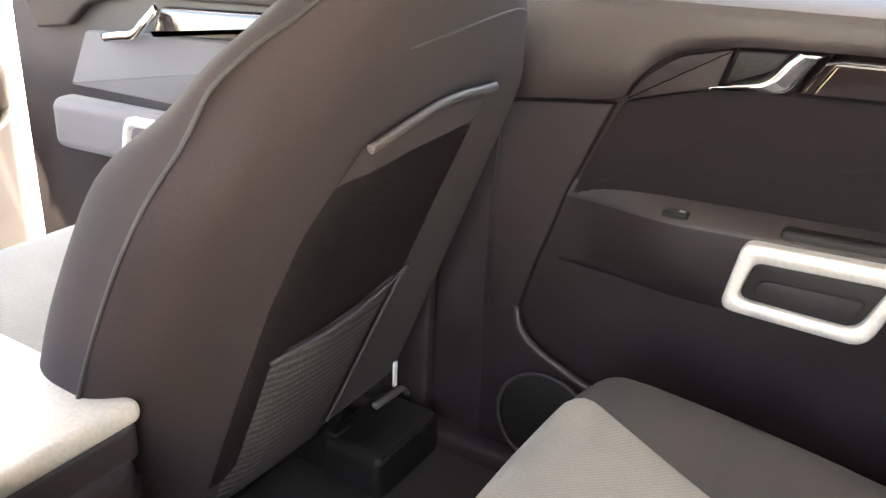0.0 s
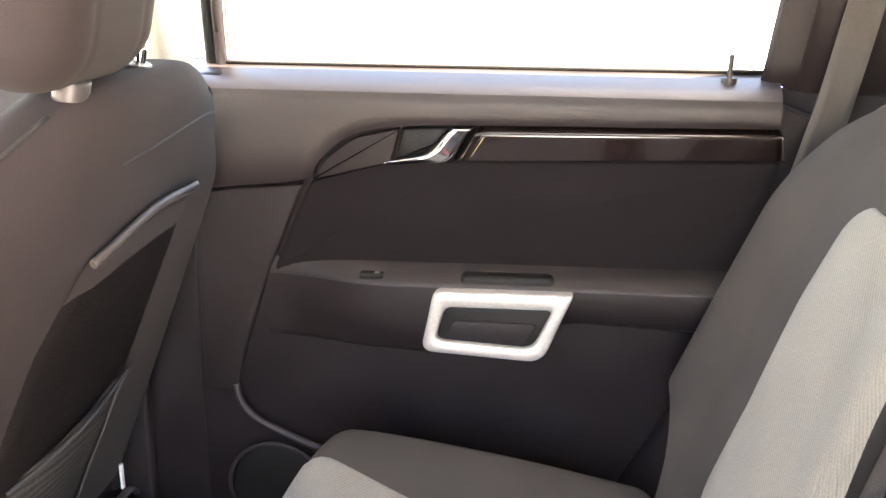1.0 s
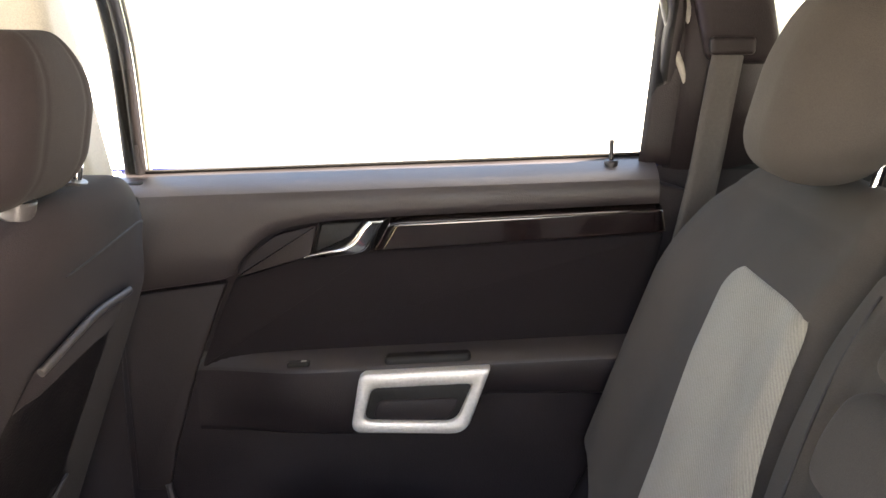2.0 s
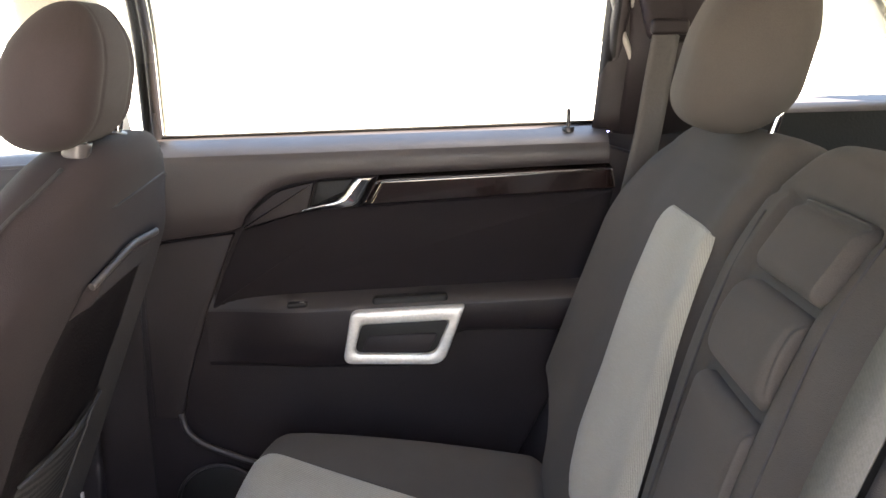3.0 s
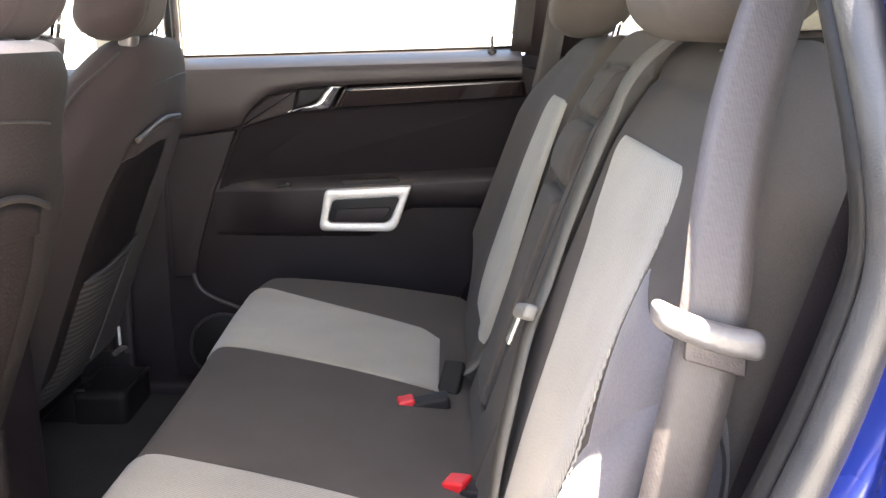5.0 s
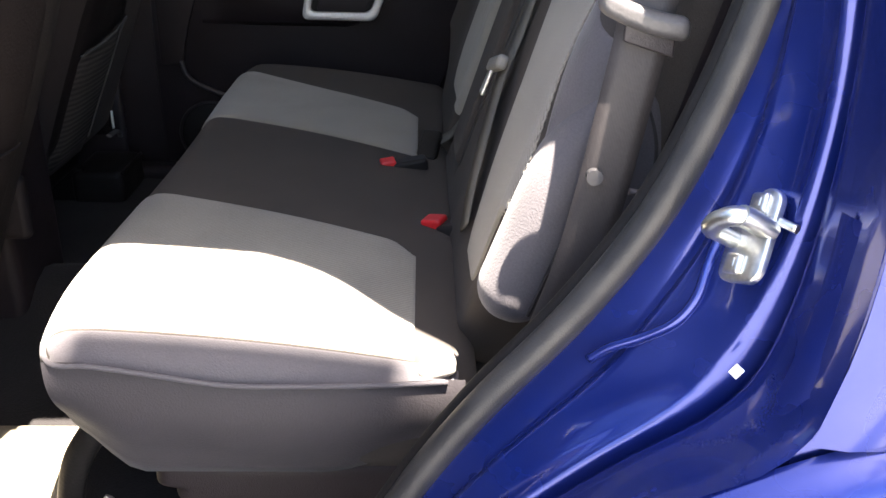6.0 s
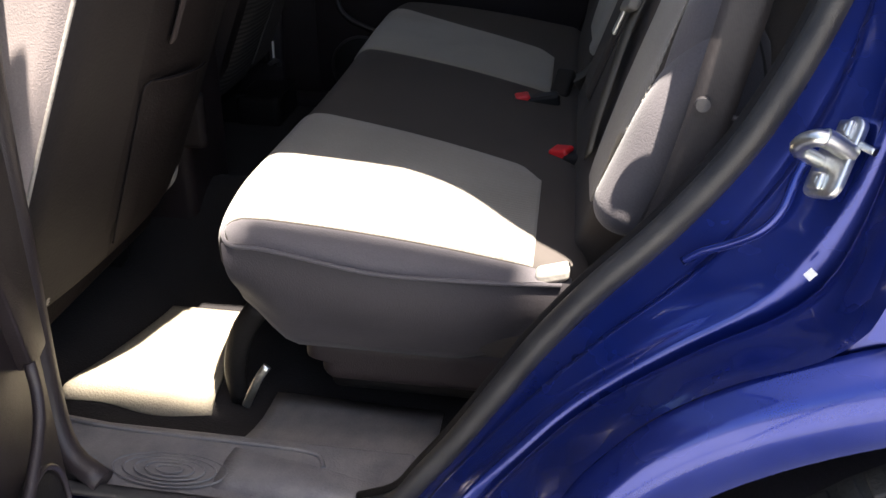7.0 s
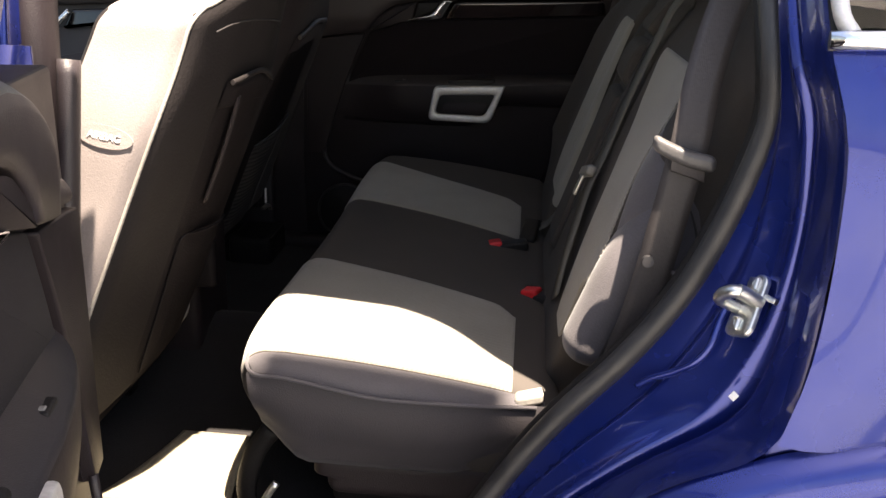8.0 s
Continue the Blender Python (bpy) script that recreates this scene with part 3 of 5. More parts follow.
# rubber seal round the near doorway
part("door_seal", tube([p + Vector((0.003, -0.004, 0)) for p in A], 0.0135, n=160, seg=12, flat=0.9), "rubber", body, "dusty black rubber door seal")
part("seal_lip", tube([p + Vector((-0.004, 0.016, 0)) for p in A], 0.007, n=160, seg=10), "black", body)
part("seal_end", block((0.062, -0.795, 0.452), (0.118, -0.765, 0.478), 0.008), "rubber", body)

# dark trim between the seal and the rear bench, below and beside the belt
trim_rows = []
for push, dy in ((0.0, 0.006), (0.0, 0.02), (-0.003, 0.034), (-0.012, 0.06), (-0.022, 0.085), (-0.040, 0.115)):
    hi, lo = between(A, A, 0, push, dy), between(A, A, 0, push * 1.3, dy)
    trim_rows.append([lo[i].lerp(hi[i], smoothstep(0.86, 1.02, A[i].z)) for i in range(NP) if i > 20 and i < 100])
part("pillar_trim", grid(trim_rows), "black", body, "black plastic pillar trim")
part("trim_joint", tube([(0.436, -0.737, 0.955), (0.455, -0.7385, 0.952), (0.475, -0.745, 0.948)], 0.003, n=8), "plastic_mid", body)
part("inner_wheel_house", grid([[(0.18, 0.785, 0.42), (0.27, 0.74, 0.42), (0.36, 0.66, 0.42), (0.62, 0.64, 0.42)], [(0.27, 0.785, 0.75), (0.36, 0.742, 0.75), (0.42, 0.68, 0.75), (0.62, 0.66, 0.75)], [(0.40, 0.785, 0.95), (0.46, 0.745, 0.95), (0.50, 0.71, 0.95), (0.62, 0.69, 0.95)], [(0.43, 0.785, 1.22), (0.51, 0.745, 1.22), (0.54, 0.73, 1.22), (0.62, 0.74, 1.22)]]), "plastic", body)
part("inner_wheel_house", grid([[(0.36, -0.69, 0.42), (0.64, -0.65, 0.42)], [(0.425, -0.69, 0.8), (0.64, -0.67, 0.8)], [(0.535, -0.70, 1.22), (0.66, -0.73, 1.22)]]), "plastic", body)
part("far_sill", block((-1.5, 0.70, 0.28), (0.30, 0.93, 0.475), 0.02), "plastic", body)

# striker on the jamb
striker = part("striker", plate(round_poly([(-0.019, -0.034), (0.013, -0.034), (0.019, -0.026), (0.019, 0.028), (0.011, 0.034), (-0.019, 0.034)], 0.010), 0, 0.006, 0.002), "steel", body, "zinc plated door striker plate", smooth="auto")
st_z = Vector((0.013, 0.019, 0.0335)).normalized()
st_y = Vector((0.85, 0.28, -0.35)).normalized()
st_y = (st_y - st_z * st_y.dot(st_z)).normalized()
striker.matrix_basis = Matrix.Translation((0.4935, -0.8475, 0.966)) @ Matrix((st_y.cross(st_z), st_y, st_z)).transposed().to_4x4()


def under(name, geo, mat, parent):
    ob = part(name, geo, mat, None, smooth="auto")
    ob.parent = parent
    return ob


under("striker_loop", join(tube([(0.014, 0.004, 0.004), (0.014, -0.014, 0.005), (0.013, -0.024, 0.005)], 0.0088, n=14, flat=0.85, up=(0, 0, 1)),
                           tube([(0.014, -0.021, 0.005), (0.009, -0.027, 0.003), (0.0, -0.028, 0.0), (-0.008, -0.026, -0.004), (-0.012, -0.020, -0.005)], 0.0070, n=24, up=(0, 0, 1)),
                           tube([(-0.012, -0.023, -0.005), (-0.012, -0.010, -0.005), (-0.012, 0.004, -0.005)], 0.0072, n=12, flat=0.85, up=(0, 0, 1))), "steel", striker)
for dx, dz in ((0.003, 0.022), (-0.004, -0.022)):
    under("screw", join(pad((0.0075, 0.003, 0.0075), 0.0028, lambda p, dx=dx, dz=dz: p + Vector((dx, -0.0015, dz)), n=(2, 1, 2), k=3), pad((0.004, 0.002, 0.004), 0.0018, lambda p, dx=dx, dz=dz: p + Vector((dx, -0.003, dz)), n=(2, 1, 2), k=3)), "steel", striker)
part("bump_stop", tube([(0.508, -0.852, 0.979), (0.512, -0.860, 0.9785), (0.517, -0.868, 0.978)], 0.0032, n=8), "steel", body)
part("seal_clip", pad((0.009, 0.006, 0.006), 0.003, lambda p: Vector((0.470 + p.x, -0.800 + p.y, 0.995 + p.z))), "black", body)
part("sticker", block((-0.0036, -0.0006, -0.0045), (0.0036, 0.0006, 0.0045), 0.0005), "white", body, "small white paper sticker").matrix_basis = Matrix.Translation((0.485, -0.888, 0.882)) @ Euler((radians(-10), radians(30), radians(-40))).to_matrix().to_4x4()

# sill of the doorway
part("sill_panel", grid([[(x, y, z) for x in (-0.42, -0.2, 0.0, 0.14, 0.27)] for y, z in ((-0.77, 0.455), (-0.81, 0.452), (-0.86, 0.435), (-0.915, 0.42), (-0.935, 0.38), (-0.93, 0.28), (-0.86, 0.20))]), "paint", body, "blue painted sill", solid=0.006)
sill = part("sill_plate", pad((0.275, 0.058, 0.012), 0.009, lambda p: Vector((-0.135 + p.x, -0.722 + p.y + 0.02 * smoothstep(-0.15, -0.275, p.x), 0.458 + p.z + 0.05 * smoothstep(-0.19, -0.30, p.x) ** 2 - 0.006 * smoothstep(0.0, -0.058, p.y)))), "sill_plastic", body, "scuffed dark grey plastic sill plate")
for k in range(5):
    r = 0.012 + 0.010 * k
    under("tread_ring", tube([(-0.155 + 1.4 * r * math.cos(a), -0.742 + 0.55 * r * math.sin(a), 0.4705 - 0.1 * max(0.0, 0.0 - 0.55 * r * math.sin(a) - 0.0)) for a in [2 * math.pi * q / 16 for q in range(17)]], 0.0016, n=48, seg=6, up=(0, 0, 1)), "sill_plastic", sill)
under("plate_rim", tube([(-0.36, -0.672, 0.478), (-0.25, -0.680, 0.4715), (-0.05, -0.684, 0.4715), (0.015, -0.690, 0.4715), (0.03, -0.712, 0.4715)], 0.003, n=40), "sill_plastic", sill)
kick = []
for i in range(13):
    x = -0.088 + 0.245 * i / 12
    kick.append([(x + 0.018 * (1 - i / 12) * (k / 8 - 0.5), -0.775 + 0.225 * k / 8, 0.470 - 0.022 * smoothstep(0.1, 0.9, k / 8) - 0.010 * smoothstep(0.15, 0.0, k / 8) + 0.003 * math.sin(9 * k / 8 + 20 * x)) for k in range(9)])
part("kick_panel", grid(kick), "sill_plastic", body, "smooth grey inner sill trim", solid=0.006)
part("sill_seal", tube([(-0.34, -0.80, 0.56), (-0.325, -0.795, 0.505), (-0.285, -0.79, 0.475), (-0.22, -0.787, 0.466), (0.06, -0.785, 0.462)], 0.009, n=40), "rubber", body)

# rear wheel in the arch
W = Vector((0.80, -0.82, 0.36))
wheel = part("wheel", grid([[W + Vector((r * math.cos(a), y, r * math.sin(a))) for r, y in ((0.225, -0.098), (0.21, -0.09), (0.19, -0.05), (0.06, -0.07), (0.001, -0.075))] for a in [2 * math.pi * k / 48 for k in range(48)]], close_u=True), "alloy", body, "alloy rear wheel")
prof = [(0.22, -0.10), (0.26, -0.115), (0.31, -0.118), (0.345, -0.108), (0.358, -0.085), (0.362, 0.0), (0.358, 0.085), (0.345, 0.108), (0.31, 0.118), (0.26, 0.115), (0.22, 0.10)]
lug = join(*[block((-0.009, y0, 0), (0.009, y1, 0.012), 0.003) for y0, y1 in ((-0.10, -0.066), (-0.056, -0.022), (-0.014, 0.020), (0.028, 0.060))])
lugs = []
for k in range(84):
    m = Matrix.Translation(W) @ Matrix.Rotation(-2 * math.pi * k / 84, 4, "Y") @ Matrix.Translation((0, 0, 0.352))
    lugs.append(([m @ Vector(v) for v in lug[0]], lug[1]))
part("tyre", join(grid([[W + Vector((r * math.cos(a), y, r * math.sin(a))) for r, y in prof] for a in [2 * math.pi * k / 72 for k in range(72)]], close_u=True), *lugs), "tyre", wheel, "black tyre with blocky tread")

# ---------------- cabin floor ----------------
cv = []
for i in range(45):
    x = -1.70 + i * 0.05
    cv.append([(x, -0.735 + 0.0735 * j * 0.5, 0.438 + 0.09 * math.exp(-((-0.735 + 0.03675 * j) / 0.10) ** 2) * smoothstep(0.1, -0.3, x) + 0.004 * noise.noise((x * 9, j * 0.4, 0))) for j in range(41)])
tagged(part("floor", grid(cv), "carpet", None, solid=0.01), "black carpeted cabin floor", "floor", kind="structure")

# patch of sunlight on the carpet, laid as a pale sheet in its outline
sun_rows = []
for i in range(15):
    u = i / 14
    row = []
    for j in range(15):
        v = j / 14
        x0 = -0.312 - 0.07 * v ** 1.3
        x1 = -0.192 + 0.034 * v
        y = -0.362 - 0.245 * v
        z = 0.449 + 0.006 * math.sin(5 * u) * math.sin(3 * v) - 0.014 * smoothstep(0.88, 1.0, v) ** 1.5 + 0.006 * smoothstep(0.1, 0, u) * smoothstep(.6, 1, v)
        row.append((x0 + (x1 - x0) * u, y + 0.008 * math.sin(7 * u) * v, z + 0.008))
    sun_rows.append(row)
tagged(part("sunlit_carpet", grid(sun_rows), "cream", None, solid=0.006), "cream sheet standing for the sunlit part of the black carpet", "floor mat")

duct = thing("floor_duct", "black plastic air duct box on the carpet", "air duct", (-0.46, 0.60, 0.44))
part("duct_box", pad((0.06, 0.085, 0.042), 0.018, lambda p: Vector((-0.47 + p.x, 0.62 + p.y, 0.474 + p.z))), "black", duct)
part("duct_lip", tube([(-0.412, 0.545, 0.511), (-0.410, 0.62, 0.514), (-0.412, 0.695, 0.511)], 0.004, n=12), "black", duct)

# ---------------- rear bench ----------------
bench = thing("rear_bench_seat", "two-tone grey cloth rear bench seat with folding armrest", "car seat", (0.1, 0, 0.45))
CH, CR = (0.235, 0.6225, 0.075), 0.036
CC = Vector((0.10, -0.022, 0.675))


def cushion_form(p):
    q = p.copy()
    top = smoothstep(-0.05, 0.06, p.z)
    q.z -= top * 0.105 * max(0.0, p.x + 0.18)
    q.z += top * 0.006 * math.cos(p.x * 9)
    q.z += top * 0.014 * smoothstep(0.44, 0.58, p.y)
    corner = max(0.0, abs(p.y) - 0.40) / 0.22
    q.x += (0.035 * corner ** 2.2 + 0.006 * math.cos(p.y * 5)) * smoothstep(0.02, -0.22, p.x)
    low = smoothstep(0.03, -0.075, p.z)
    q.y *= 1 - 0.028 * low
    q.x += 0.05 * low * smoothstep(0.05, -0.235, p.x)
    q.z -= low * 0.02 * smoothstep(-0.15, 0.1, p.x)
    return q + CC


part("cushion", pad(CH, CR, cushion_form, n=(14, 60, 5), k=6), "cloth", bench, "dark grey cloth seat cushion")


def cushion_skin(y, s, lift):
    """A point over the cushion: s runs from the nose's foot up and back along the top."""
    hx, hz = CH[0], CH[2]
    arc = math.pi / 2 * CR
    front = 0.075
    if s < front:
        q = Vector((-hx - lift, y, hz - CR - front + s))
    elif s < front + arc:
        a = (s - front) / CR
        q = Vector((-hx + CR - (CR + lift) * math.cos(a), y, hz - CR + (CR + lift) * math.sin(a)))
    else:
        q = Vector((-hx + CR + s - front - arc, y, hz + lift))
    return cushion_form(q)


S_END = 0.075 + math.pi / 2 * CR + (0.268 - CC.x + CH[0] - CR)


def stripe(y_in, y_out, skew_in, skew_out):
    """A pale panel whose long edges run aslant over the cushion's top."""
    def fn(u, s, lift):
        x = max(0.0, s - 0.075 - math.pi / 2 * CR)
        a = y_in - skew_in * x
        b = y_out - skew_out * x
        round_end = 0.035 * smoothstep(S_END - 0.05, S_END, s) ** 2
        if y_out < y_in:
            a, b = a - round_end, b
        else:
            b = b - round_end
        return cushion_skin(a + (b - a) * u - CC.y, s, lift)
    return patch(fn, [0, 0.015] + [0.03 + 0.94 * k / 12 for k in range(13)] + [0.985, 1], span(0.012, S_END, 40))


part("pale_panel", stripe(0.184, 0.513, 0.31, 0.42), "pale", bench, "pale grey ribbed cloth panel")
part("pale_panel", stripe(-0.206, -0.604, 0.27, 0.0), "pale", bench, "pale grey ribbed cloth panel")


def near_edge(x, w, lift):
    """Over the cushion's top edge by the doorway: w runs outwards along the top and down the side."""
    h = [k + lift for k in CH]
    q = (x, -h[1] + CR - w, h[2]) if w < CR else (x, -h[1], h[2] - (w - CR))
    return cushion_form(pad_point(q, h, CR + lift))


part("edge_band", patch(near_edge, span(-CH[0] - 0.004, CH[0] - 0.02, 30), span(-0.006, 2 * CR + 0.012, 14), 0.0022, 0.003), "side_cloth", bench, "smooth grey band along the cushion edge")
# stitched side face, piping, and the pan under it
def side_pt(x, f, out=0.0):
    zt = 0.737 - 0.023 * smoothstep(-0.08, 0.10, x) + 0.006 * smoothstep(0.2, 0.3, x)
    zb = 0.655 - 0.066 * smoothstep(-0.10, -0.02, x) + 0.028 * smoothstep(0.17, 0.28, x)
    yy = -0.646 - 0.010 * math.sin(math.pi * min(1, f * 1.2)) + 0.022 * f ** 2
    return Vector((x, yy - out, zt + (zb - zt) * f))


srows = []
for i in range(25):
    x = -0.098 + 0.415 * i / 24
    srows.append([side_pt(x + 0.012 * f * (1 - i / 24), f) for f in [k / 10 for k in range(11)]])
part("side_panel", join(grid(srows), grid([[(p[0], -0.60, p[2]) for p in (srows[i][-1], srows[i][-1])] + [tuple(srows[i][-1])] for i in range(25)])), "cushion_side", bench, "smooth dark grey side panel")
part("seam_piping", tube([(-0.112, -0.590, 0.738), (-0.104, -0.625, 0.738)] + [side_pt(x, 0.0, 0.005) for x in (-0.085, -0.05, 0.0, 0.08, 0.16, 0.24, 0.30)], 0.0026, n=60, seg=8), "side_cloth", bench)
part("seat_pan", pad((0.15, 0.60, 0.035), 0.02, lambda p: Vector((0.135 + p.x + 0.02 * (p.z < 0), -0.022 + p.y, 0.567 + p.z))), "plastic", bench, "dark grey lower seat base")
part("seat_frame", block((0.0, -0.56, 0.475), (0.30, 0.54, 0.56), 0.015), "black", bench)
part("hinge_cover", tube([(-0.085, -0.575, 0.61), (-0.115, -0.572, 0.56), (-0.130, -0.57, 0.50), (-0.125, -0.57, 0.45)], 0.016, n=16, flat=0.6), "black", bench)
part("hinge_bar", tube([(-0.078, -0.585, 0.522), (-0.092, -0.588, 0.500), (-0.112, -0.59, 0.455)], 0.006, n=10, flat=0.5), "steel", bench)
part("cushion_loop", pad((0.020, 0.012, 0.009), 0.006, lambda p: Vector((0.289 + p.x, -0.615 + p.y, 0.715 + p.z + 0.3 * p.x))), "piping", bench, "pale fabric pull loop")

# seat backs, leaning back about twenty degrees
TA = 0.36
CO, SI = 1 / math.sqrt(1 + TA * TA), TA / math.sqrt(1 + TA * TA)


def back_place(n, y, h):
    """n: forward of the back's plane; h: up along it from the hip."""
    z0 = 0.66
    x0 = 0.478 + TA * (z0 - 1.15)
    return Vector((x0 + h * SI - n * CO, y, z0 + h * CO + n * SI))


BH, BT, BR = 0.329, 0.055, 0.04


def table(rows):
    """A smooth curve through (key, value) pairs, clamped at its ends."""
    rows = sorted(rows)

    def fn(k):
        if k <= rows[0][0]:
            return rows[0][1]
        for (a, va), (b, vb) in zip(rows, rows[1:]):
            if k <= b:
                return va + (vb - va) * (k - a) / (b - a)
        return rows[-1][1]
    return fn


def seam_shift(h):
    """The joint between the far and centre backs wanders towards the middle low down."""
    return -0.075 * smoothstep(0.46, 0.14, h)


def back_form(yc, hw, outer, bol=0.05, top=0.62):
    """outer: +1 or -1, the side that bears the bolster against the door; 0 for the middle."""
    def form(p):
        lat = p.y / hw
        h = p.z + BH
        n = p.x
        y = p.y
        front = smoothstep(-0.03, 0.05, p.x)
        if outer:
            o = lat * outer
            n += front * bol * smoothstep(0.30, 0.84, o) * smoothstep(top, top - 0.22, h) * smoothstep(0.02, 0.12, h)
            n += front * 0.010 * smoothstep(-0.6, -0.95, o)
            h -= (0.09 if outer < 0 else 0.075) * smoothstep(0.35, 1.0, o) ** 1.6 * smoothstep(0.30, 0.63, h)
            h += (0.17 if outer < 0 else 0.11) * smoothstep(0.30, 0.80, o) * smoothstep(0.30, 0.0, h)
            if outer > 0:
                y += seam_shift(h) * (1 - lat) / 2
        else:
            h -= 0.055 * smoothstep(0.45, 1.0, abs(lat)) ** 1.8 * smoothstep(0.40, 0.64, h)
            h += 0.010 * (1 - lat * lat) * smoothstep(0.4, 0.63, h)
            y += seam_shift(h) * (1 + lat) / 2
            # well in which the armrest and its pads lie
            n -= front * 0.011 * smoothstep(-0.054, -0.046, p.y) * smoothstep(0.142, 0.134, p.y) * smoothstep(0.08, 0.09, h) * smoothstep(0.606, 0.598, h)
        n -= front * 0.02 * smoothstep(0.50, 0.64, h)
        n += front * 0.010 * math.sin(math.pi * min(1, max(0, h / 0.6))) * (1 - lat * lat)
        # stitched cross seam near the shoulders
        n -= front * 0.004 * math.exp(-((h - 0.598) / 0.005) ** 2)
        return back_place(n - BT, yc + y, h)
    return form


def seat_back(name, yc, hw, outer, label, bol=0.05, top=0.62):
    f = back_form(yc, hw, outer, bol, top)
    b = part(name, pad((BT, hw, BH), BR if outer else 0.03, f, n=(3, 24 if outer else 56, 54 if outer else 100), k=6), "cloth", bench, label)
    return b, f


FAR_Y, FAR_W = 0.447, 0.234
NEAR_Y, NEAR_W = -0.419, 0.225
far_back, far_form = seat_back("backrest", FAR_Y, FAR_W, 1, "dark grey cloth backrest beside the far door", 0.030, 0.70)
near_back, near_form = seat_back("backrest", NEAR_Y, NEAR_W, -1, "dark grey cloth backrest beside the open door", 0.026, 0.60)
mid_back, mid_form = seat_back("centre_back", 0.006, 0.204, 0, "dark grey cloth centre back")


def pale_back(form, yc, y_in, y_out, v0, v1, shift=lambda v: 0.0):
    """y_in, y_out: tables of the panel's long edges by height; v0 and v1: its foot and head."""
    vs = span(v0, v1 - 0.03, 30) + [v1 - 0.03 * (1 - math.sin(math.pi / 2 * k / 6)) for k in range(1, 7)]

    def fn(u, v, lift):
        c = max(0.0, v - (v1 - 0.03)) / 0.03
        inset = 0.030 * (1 - math.sqrt(max(0.0, 1 - c * c)))
        f = max(0.0, v0 + 0.035 - v) / 0.035
        inset += 0.045 * (1 - math.sqrt(max(0.0, 1 - f * f)))
        a, b = y_in(v), y_out(v)
        sg = 1 if b > a else -1
        a, b = a + sg * inset * 0.6, b - sg * inset
        yy = a + (b - a) * u
        return form(Vector((BT + lift, yy - yc - shift(v), v - BH)))
    return patch(fn, [i / 16 for i in range(17)], vs)


FAR_IN = table([(0.12, 0.150), (0.16, 0.152), (0.30, 0.180), (0.40, 0.206), (0.48, 0.220), (0.53, 0.224)])
FAR_OUT = table([(0.12, 0.395), (0.19, 0.430), (0.29, 0.440), (0.41, 0.470), (0.49, 0.475), (0.53, 0.460)])
NEAR_IN = table([(0.05, -0.40), (0.20, -0.335), (0.31, -0.300), (0.38, -0.268), (0.44, -0.240), (0.53, -0.220)])
NEAR_OUT = table([(0.05, -0.604), (0.15, -0.624), (0.30, -0.622), (0.40, -0.594), (0.47, -0.552), (0.53, -0.512)])
part("pale_panel", pale_back(far_form, FAR_Y, FAR_IN, FAR_OUT, 0.118, 0.528, lambda v: seam_shift(v) * 0.5), "pale", far_back, "pale grey ribbed cloth panel")
part("pale_panel", pale_back(near_form, NEAR_Y, NEAR_IN, NEAR_OUT, 0.095, 0.528), "pale", near_back, "pale grey ribbed cloth panel")
# zigzag stitches along the outer edge of the near panel
part("stitching", tube([near_form(Vector((BT + 0.0030, NEAR_OUT(v) - NEAR_Y + (0.0016 if k % 2 else -0.0008), v - BH))) for k, v in enumerate([0.27 + 0.0050 * i for i in range(44)])], 0.0010, n=360, seg=4), "pale", near_back, "pale zigzag stitches")


def mid_pt(y, h, lift):
    return mid_form(Vector((BT + lift, y - 0.006, h - BH)))


# folding armrest with its pull strap
part("headrest_pad", pad((0.018, 0.083, 0.038), 0.0175, lambda p: mid_pt(0.028 + p.y, 0.558 + p.z, p.x + 0.003)), "cloth", mid_back)
part("armrest_pad", pad((0.018, 0.082, 0.044), 0.0175, lambda p: mid_pt(0.036 + p.y - 0.05 * p.z, 0.467 + p.z, p.x + 0.007 - 0.008 * (p.z / 0.044) ** 2)), "cloth", mid_back, "rounded cloth armrest pull pad")
part("armrest", pad((0.018, 0.084, 0.160), 0.0165, lambda p: mid_pt(0.036 + p.y, 0.252 + p.z, p.x + 0.001)), "cloth", mid_back, "folded cloth centre armrest")
for y in (-0.072, 0.160):
    part("seam_piping", tube([mid_pt(y + 0.012 * math.cos(9 * h), h, 0.0005) for h in (0.10, 0.2, 0.3, 0.4, 0.5, 0.58, 0.598)], 0.0016, n=50, seg=6), "dark_piping", mid_back)


def near_side(u, v, lift):
    """u runs over the front of the bolster from the pale panel's edge, round the corner and along the side."""
    wide = NEAR_W + NEAR_OUT(v) - NEAR_Y
    q = Vector((BT, -NEAR_W + wide - u, v - BH)) if u < wide else Vector((BT - (u - wide), -NEAR_W, v - BH))
    p = pad_point(q, (BT, NEAR_W, BH), BR)
    k = min(1.0, max(0.0, (u - wide + 0.03) / 0.06))
    return near_form(p + Vector((lift * (1 - k), -lift * k, 0)))


part("bolster_cover", patch(near_side, span(0.0, 0.110, 18), span(0.01, 0.46, 34), 0.0022, 0.003), "side_cloth", near_back, "smooth grey bolster cover")


def roll(p):
    """The stuffed side roll, thick at its rounded foot and dying away upwards."""
    t = (p.z + 0.169) / 0.338
    k = 1 - 0.72 * smoothstep(0.35, 1.0, t)
    return back_place(-0.004 - 0.020 * smoothstep(0.45, 1.0, t) + p.x * k, -0.630 + 0.022 * smoothstep(0.3, 1.0, t) + p.y * (1 - 0.35 * smoothstep(0.4, 1.0, t)), 0.303 + p.z)


